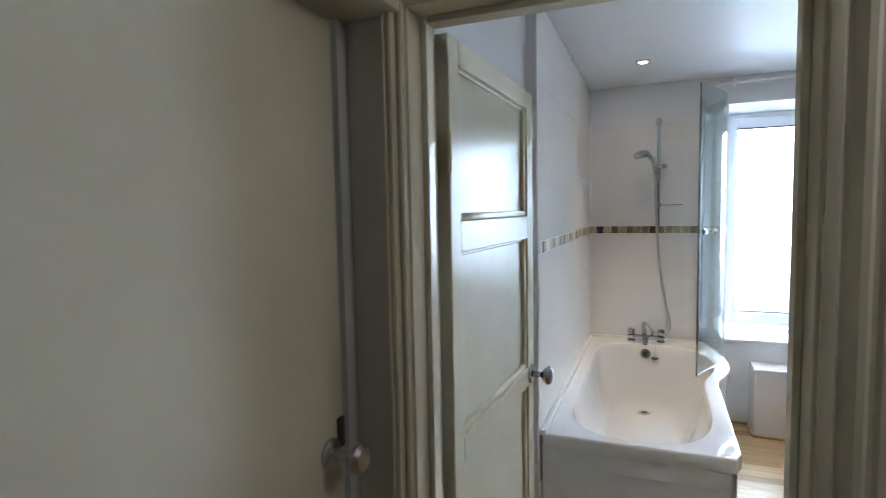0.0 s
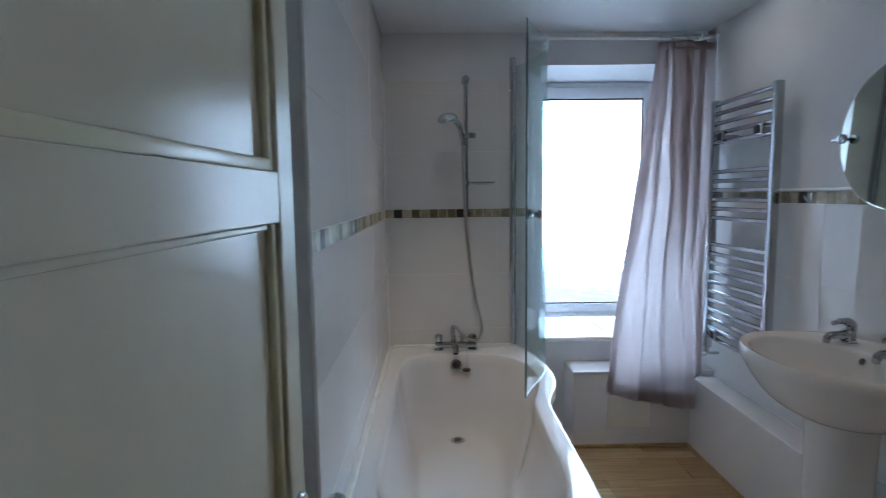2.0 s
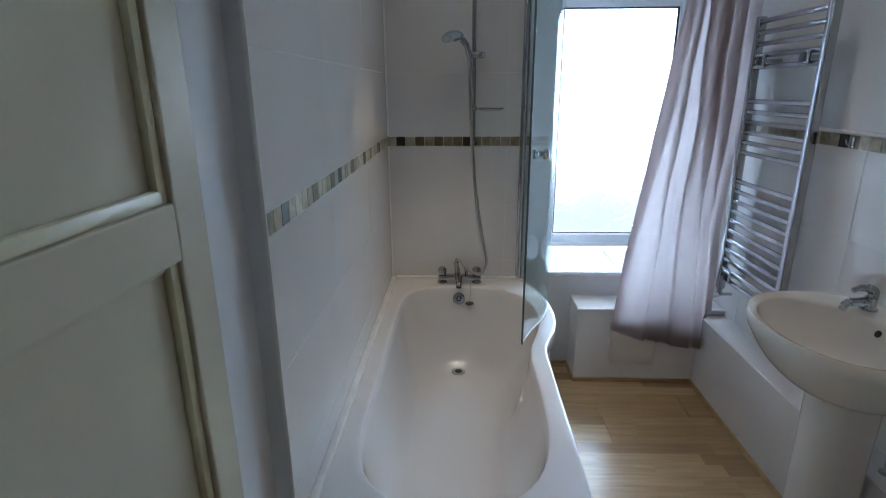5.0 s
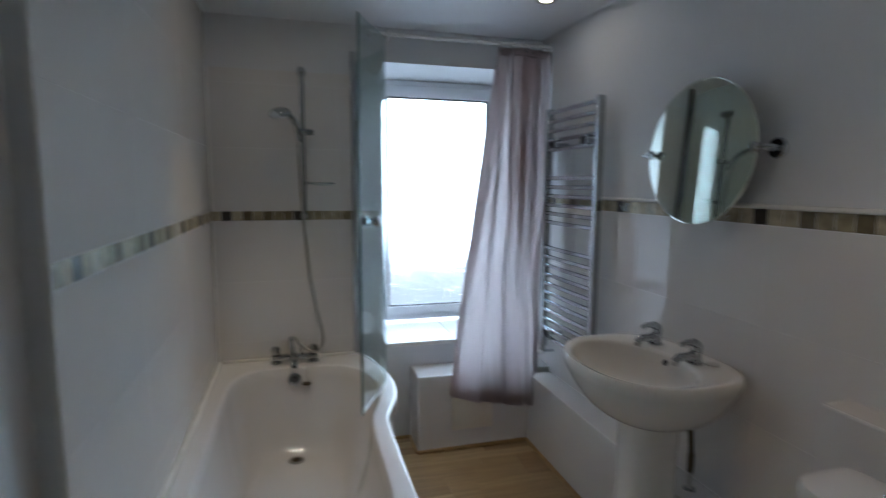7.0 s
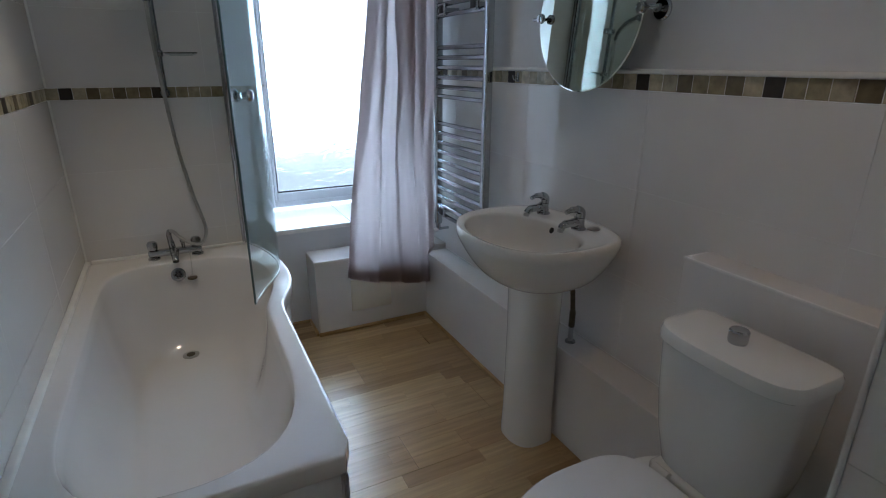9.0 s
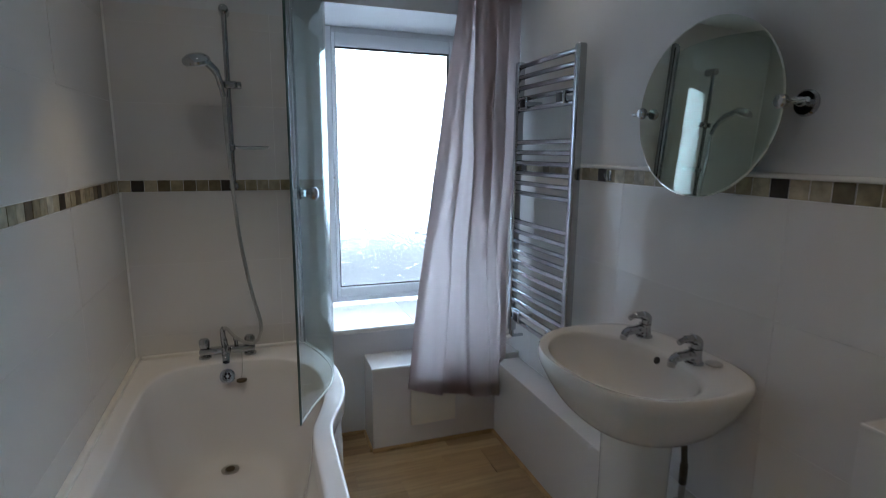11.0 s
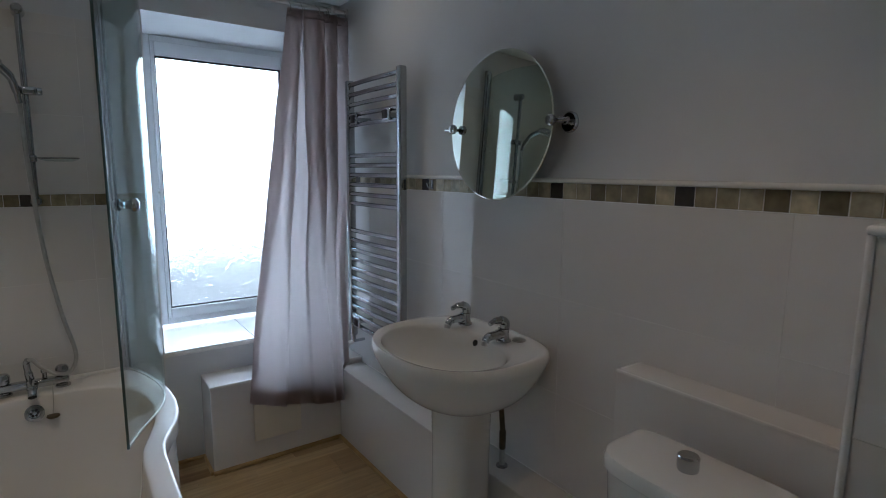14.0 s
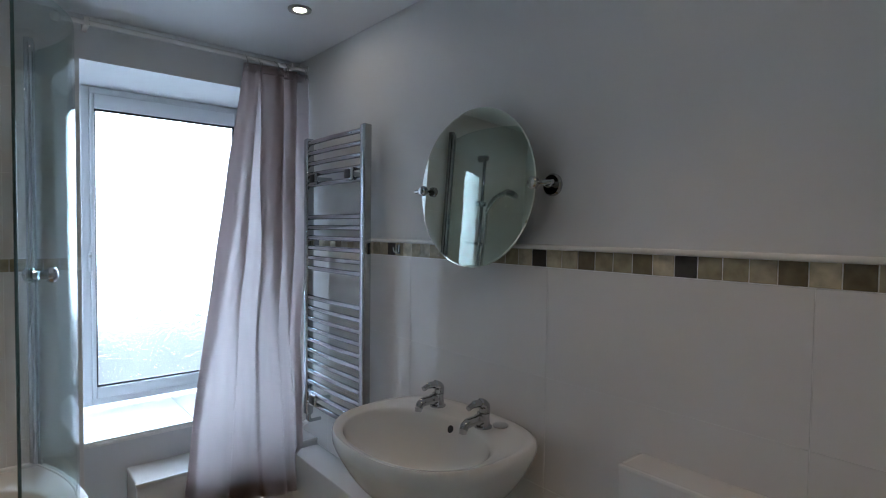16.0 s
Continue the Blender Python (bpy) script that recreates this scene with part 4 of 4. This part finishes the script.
# ---- towel radiator ----
def radiator():
    y0, y1, x = 3.035, 3.50, 1.272
    s = thing("towel_radiator", XR, 3.27, 0.5, "tall chrome ladder towel radiator on the wall", "radiator")
    for y in (y0, y1):
        wpart("upright", box(x - 0.018, x + 0.018, y - 0.016, y + 0.016, 0.535, 1.757, 0.007, 3), M_CHROME, s)
    bars = [1.735 - 0.0455 * k for k in range(5)] + [1.413 - 0.044 * k for k in range(6)] + [1.063 - 0.0463 * k for k in range(11)]
    for z in bars:
        wpart("bar", tube([(x - 0.004, y0 + 0.01, z), (x - 0.010, (y0 + y1) / 2, z), (x - 0.004, y1 - 0.01, z)], 0.0105, 14), M_CHROME, s)
    for y, z in ((y0 + 0.085, 1.576), (y1 - 0.085, 1.576), (y0 + 0.085, 0.624), (y1 - 0.085, 0.624)):
        cl = wpart("clip", box(x - 0.028, x - 0.012, y - 0.03, y + 0.03, z - 0.026, z + 0.026, 0.006, 3), M_CHROME, s, "chrome wall bracket clip")
        wpart("clip_insert", box(x - 0.0305, x - 0.0278, y - 0.02, y + 0.02, z - 0.017, z + 0.017, 0.001), M_BLACK, cl)
        wpart("bracket", tube([(x - 0.012, y, z), (XR - 0.001, y, z)], 0.009, 12), M_CHROME, s)
    wpart("valve", tube([(x, y1, 0.536), (x, y1, 0.50)], 0.012, 12), M_CHROME, s)
    wpart("valve_cap", tube([(x + 0.002, y1 + 0.002, 0.502), (x - 0.035, y1 - 0.01, 0.498)], 0.011, 12), M_PLASTIC, s)
    wpart("pipe", tube([(x, y1, 0.503), (XR - 0.003, y1, 0.503)], 0.0075, 12), M_CHROME, s)


radiator()

hook = thing("robe_hook", XR - T, 2.897, 1.29, "small chrome hook on the mosaic border", "hook")
wpart("plate", box(XR - T - 0.004, XR - T - 0.0025, 2.888, 2.906, 1.275, 1.31, 0.0015), M_CHROME, hook)
for sg in (-1, 1):
    wpart("prong", tube(smooth_line([(XR - T - 0.004, 2.897, 1.28), (XR - T - 0.016, 2.897 + sg * 0.007, 1.283), (XR - T - 0.02, 2.897 + sg * 0.011, 1.30)]), 0.0025, 8), M_CHROME, hook)


# ---- curtain and pole ----
def curtain():
    py, pz = 3.648, 2.098
    rail = thing("curtain_pole", 0.9, py, pz, "white curtain pole on small wall brackets", "curtain pole")
    wpart("pole", tube([(0.40, py, pz), (1.328, py, pz)], 0.0095, 14), M_PLASTIC, rail)
    for x in (0.475, 1.262):
        wpart("bracket", box(x - 0.009, x + 0.009, py - 0.013, YB - 0.001, pz - 0.013, pz + 0.018, 0.003), M_PLASTIC, rail)
    wpart("finial", lathe([(0.012, 0), (0.018, 0.008), (0.018, 0.022), (0.01, 0.03), (0.002, 0.031)], aim((0.40, py, pz), (-1, 0, 0)), 20), M_PLASTIC, rail)
    wpart("finial", lathe([(0.02, 0), (0.02, 0.006), (0.012, 0.008)], aim((XR, py, pz), (-1, 0, 0)), 20), M_PLASTIC, rail)

    s = thing("curtain", 1.18, 3.6, 2.07, "mauve grey satin curtain drawn to one side", "curtain")
    nv, per = 80, 18

    def plan(v):
        """The cloth's line seen from above at depth v (0 top, 1 hem): share of the width, and depth."""
        left = 0.23 + 0.07 * min(1, 2 * v)
        gap = 0.25 + 0.24 * min(1, 2 * v) + 0.15 * max(0, 2 * v - 1)
        rem = 1 - gap
        k = min(1.0, max(0.0, (v - 0.35) / 0.5))
        tight = 1 - k * k * (3 - 2 * k)                # the pleats open out towards the hem

        def hid(folded, opened):
            return opened + (folded - opened) * tight

        return [
            (hid(0.16, 0.05), 0.016), (0.0, 0.0), (left, -0.010), (hid(left - 0.07, left + 0.03), 0.026), (hid(gap + 0.08 * rem, gap - 0.06), 0.030),
            (gap, hid(-0.014, 0.004)), (gap + 0.40 * rem, hid(-0.032, -0.012)), (gap + hid(0.14, 0.52) * rem, hid(0.018, 0.002)), (gap + 0.70 * rem, hid(-0.020, -0.014)),
            (gap + hid(0.48, 0.84) * rem, hid(0.020, 0.010)), (0.985, -0.006), (0.93, 0.026)]

    def sheet(v0, v1, rows, forward=0.0):
        own = bmesh.new()
        grid = []
        for j in range(rows + 1):
            v = v0 + (v1 - v0) * j / rows
            xl = 1.035 - 0.20 * v - 0.085 * v ** 2 - 0.15 * v * (1 - v)
            xr = 1.328 - 0.095 * min(1, max(0.0, v) * 1.5) ** 1.3
            line = smooth_line([(fx, dy, 0) for fx, dy in plan(v)], per)
            row = []
            for i, p in enumerate(line):
                u = p.x
                zb = 0.325 - 0.10 * max(0.0, u) ** 0.7 + 0.008 * math.sin(7 * u + 1)
                z = 2.068 + (zb - 2.068) * v
                crease = 0.010 * noise.noise(Vector((u * 4, v * 3.0, 1))) + 0.0035 * noise.noise(Vector((u * 13 - v * 3, v * 5, 4)))
                fine = 0.0011 * noise.noise(Vector((i * 0.21 + v * 4, v * 10, 2)))
                x = xl + (xr - xl) * u + 0.007 * noise.noise(Vector((u * 3, v * 6, 7)))
                y = 3.632 - 0.185 * max(0.0, v) ** 0.8 + p.y + crease + fine - forward
                x = min(x, 1.332)
                if z < BOX_Z + 0.04:
                    y = min(y, BOX_Y - 0.030 + 0.5 * p.y - forward)
                if z < LOW_Z + 0.02:
                    x = min(x, LOW_X - 0.016 - 0.1 * abs(p.y))
                row.append(own.verts.new((x, min(y, 3.70), z)))
            grid.append(row)
        for a, b in zip(grid, grid[1:]):
            for i in range(len(a) - 1):
                own.faces.new((a[i], a[i + 1], b[i + 1], b[i]))
        spots = [grid[0][int(f * (len(grid[0]) - 1))].co.copy() for f in (0.12, 0.2, 0.4, 0.52, 0.7, 0.84, 0.9)]
        bmesh.ops.solidify(own, geom=own.faces[:], thickness=0.0012)
        return own, spots

    own, spots = sheet(0.0, 1.0, nv)
    cloth = wpart("cloth", own, M_CLOTH, s, angle=80)
    wpart("hem", sheet(0.966, 1.001, 4, 0.003)[0], M_CLOTH, cloth, "stitched hem", angle=80)
    wpart("header", sheet(-0.001, 0.022, 3, 0.003)[0], M_CLOTH, cloth, "stitched header tape", angle=80)
    for p in spots:
        wpart("eyelet", tube([(p.x + 0.007 * math.cos(a), p.y - 0.006, p.z - 0.018 + 0.007 * math.sin(a)) for a in (2 * math.pi * k / 14 for k in range(15))], 0.0022, 6), M_STEEL, cloth, "small metal eyelet")
        wpart("curtain_hook", tube([(p.x, p.y - 0.007, p.z - 0.016), (p.x, p.y - 0.004, p.z + 0.012), (p.x, py, pz + 0.011)], 0.0018, 6), M_STEEL, s)


curtain()


# ---- ceiling downlights ----
def downlight(x, y, watts, spread, colour):
    s = thing("downlight", x, y, CEIL, "recessed ceiling downlight with a steel rim, lit", "ceiling light", "ceiling downlights")
    wpart("rim", lathe([(0.022, 0.0), (0.027, -0.006), (0.040, -0.006), (0.042, -0.001), (0.042, 0.0)], Matrix.Translation((x, y, CEIL)), 36), M_STEEL, s)
    wpart("bulb", lathe([(0.021, -0.0015), (0.019, -0.0045), (0.002, -0.005)], Matrix.Translation((x, y, CEIL)), 28), M_BULB, s, "glowing warm lamp")
    lamp = new("lamp", bpy.data.lights.new("lamp", "SPOT"))
    lamp.data.energy, lamp.data.spot_size, lamp.data.spot_blend = watts, radians(spread), 0.8
    lamp.data.shadow_soft_size, lamp.data.color = 0.04, colour
    lamp.location = (x, y, CEIL - 0.045)
    under(s, lamp)


for px, py, over in ((-0.022, 3.14, "bath"), (1.057, 3.14, "window"), (0.80, 1.75, "toilet")):
    downlight(px, py, *SPOTS[over])

# added fill: an invented fixture, never in view, that brightens the landing
hall = thing("landing_fill_lamp", 0.8, 0.62, CEIL, "added unseen landing fill lamp with a plain round shade", "ceiling light")
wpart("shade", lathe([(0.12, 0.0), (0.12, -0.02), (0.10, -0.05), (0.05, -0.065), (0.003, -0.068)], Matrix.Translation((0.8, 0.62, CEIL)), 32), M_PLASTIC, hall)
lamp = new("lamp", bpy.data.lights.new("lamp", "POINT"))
lamp.data.energy, lamp.data.color, lamp.data.shadow_soft_size = HALL_FILL_WATTS, (0.97, 0.97, 0.93), 0.1
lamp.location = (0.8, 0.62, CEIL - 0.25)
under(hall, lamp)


# ---- tiles, mosaic and planks ----
CACHE = {}


def slab(w, h, t, bevel, material):
    """A piece lying in x and z, its face towards -y, shared between alike pieces."""
    key = (round(w, 4), round(h, 4), round(t, 4), material.name)
    if key not in CACHE:
        b = bmesh.new()
        front = [b.verts.new((sx * (w / 2 - bevel), -t, sz * (h / 2 - bevel))) for sx, sz in ((-1, -1), (1, -1), (1, 1), (-1, 1))]
        edge = [b.verts.new((sx * w / 2, -t + bevel, sz * h / 2)) for sx, sz in ((-1, -1), (1, -1), (1, 1), (-1, 1))]
        back = [b.verts.new((sx * w / 2, 0, sz * h / 2)) for sx, sz in ((-1, -1), (1, -1), (1, 1), (-1, 1))]
        b.faces.new(front)
        for p, q in ((front, edge), (edge, back)):
            for i in range(4):
                b.faces.new((p[i], q[i], q[(i + 1) % 4], p[(i + 1) % 4]))
        CACHE[key] = mesh_from(b, "slab", material, False)
    return CACHE[key]


TURNS = {"north": 0.0, "west": 90.0, "east": -90.0, "south": 0.0}
WALLS = {name: bpy.data.objects["wall_" + name] for name in ("north", "west", "east")}


def lay(name, wall, along, z, w, h, t, material, off=0.002, bevel=0.0004, parent=None):
    jx = random.uniform(-0.0003, 0.0003)
    ob = new(name, slab(w, h, t, bevel, material))
    if wall == "north":
        m = pose(along, YB - off + jx, z)
    elif wall == "west":
        m = pose(XL + off + jx, along, z, 0, 0, 90)
    else:
        m = pose(XR - off + jx, along, z, 0, 0, -90)
    ob.matrix_world = m @ pose(0, 0, 0, random.uniform(-0.06, 0.06), 0, random.uniform(-0.06, 0.06))
    ob.parent = parent or WALLS[wall]
    return ob


def tile_field(wall, cuts, rows, gap=0.0012, t=0.0014):
    for z0, z1 in zip(rows, rows[1:]):
        for a0, a1 in zip(cuts, cuts[1:]):
            lay("tile", wall, (a0 + a1) / 2, (z0 + z1) / 2, a1 - a0 - gap, z1 - z0 - gap, t, M_TILE)


def mosaic(wall, start, step, z, size, codes, count):
    rng = random.Random(5 + len(wall))
    for k in range(count):
        code = codes[k] if k < len(codes) else rng.choice("ttoocbct")
        lay("mosaic_tile", wall, start + step * k, z, size, 0.0455, 0.0019, STONES[code])


tile_field("north", (XL + 0.011, 0.233, WIN_L), (0.3, 0.597, 0.897, 1.197))
tile_field("north", (XL + 0.011, 0.233, WIN_L), (1.2455, 1.546, 1.846, 1.912))
tile_field("west", (2.006, 2.53, 3.13, YB - 0.003), (0.3, 0.597, 0.897, 1.197))
tile_field("west", (2.006, 2.53, 3.13, YB - 0.003), (1.2455, 1.546, 1.846, CEIL - 0.001))
tile_field("east", (1.02, 1.62, 2.222, 2.828, 3.43, YB - 0.003), (LOW_Z + 0.002, 0.672, 0.972, 1.268))
mosaic("north", XL + 0.0225, 0.0475, 1.2213, 0.0455, "tdtbobobdoottootc", 17)
mosaic("west", 2.025, 0.0475, 1.2213, 0.0455, "otdtctobttobtdtotbotctdtobtotbdtotot", 36)
mosaic("east", 3.6935, -0.0497, 1.2925, 0.0472, "tobdtotbtotctotdtctctotcottotdttboobtdootbtbto", 54)

for z0, z1 in ((0.072, 0.372), (0.372, 0.672), (0.672, 0.965), (0.965, CZ - 0.004)):
    piece = new("tile", slab(CY1 - 0.009 - DOOR_Y1, z1 - z0 - 0.0014, 0.003, 0.0007, M_TILE))
    piece.matrix_world = pose(CX, (CY1 - 0.007 + DOOR_Y1) / 2, (z0 + z1) / 2, 0, 0, -90)
    piece.parent = pw

# tiles of the deep window sill
for a0, a1 in ((WIN_L, 0.86), (0.86, WIN_R)):
    lay_t = new("tile", slab(a1 - a0 - 0.003, WIN_Y - 0.013 - YB + 0.002, 0.006, 0.0012, M_SILL))
    lay_t.matrix_world = pose((a0 + a1) / 2, (YB + WIN_Y - 0.013) / 2, WIN_B - 0.003, -90, 0, 0)
    lay_t.parent = sill


def plank(length, width, shift):
    """A laminate board of three strips, each of short oak blocks."""
    b = bmesh.new()
    sw = width / 3
    for s in range(3):
        rng = random.Random(shift * 7 + s)
        x = -length / 2 - rng.uniform(0, 0.3)
        while x < length / 2:
            w = rng.uniform(0.26, 0.46)
            x0, x1 = max(x, -length / 2), min(x + w, length / 2)
            if x1 - x0 > 0.012:
                y0, y1 = -width / 2 + s * sw, -width / 2 + (s + 1) * sw
                e = 0.0006
                lo = [b.verts.new(p) for p in ((x0, y0, -0.008), (x1, y0, -0.008), (x1, y1, -0.008), (x0, y1, -0.008))]
                md = [b.verts.new(p) for p in ((x0, y0, -e), (x1, y0, -e), (x1, y1, -e), (x0, y1, -e))]
                hi = [b.verts.new(p) for p in ((x0 + e, y0 + e, 0), (x1 - e, y0 + e, 0), (x1 - e, y1 - e, 0), (x0 + e, y1 - e, 0))]
                b.faces.new(hi)
                for p, q in ((hi, md), (md, lo)):
                    for i in range(4):
                        b.faces.new((p[i], q[i], q[(i + 1) % 4], p[(i + 1) % 4]))
            x += w
    return mesh_from(b, "plank", M_FLOOR, False)


FLOOR = bpy.data.objects["floor"]
PW, PL = 0.196, 1.24
for r in range(26):
    y = -1.3 + PW * (r + 0.5)
    if y > YB + 0.05:
        break
    x = -1.6 + (r % 3) * 0.41
    west, east = -0.47, (1.15 if y < 0.9 else 1.40)
    while x - PL / 2 < east:
        x0, x1 = max(x - PL / 2, west), min(x + PL / 2, east)
        if x1 - x0 > 0.03:
            ob = new("plank", plank(x1 - x0 - 0.001, PW - 0.0008, r * 5 + int(x * 3) + 20))
            ob.matrix_world = pose((x0 + x1) / 2, y, 0.0)
            ob.parent = FLOOR
        x += PL
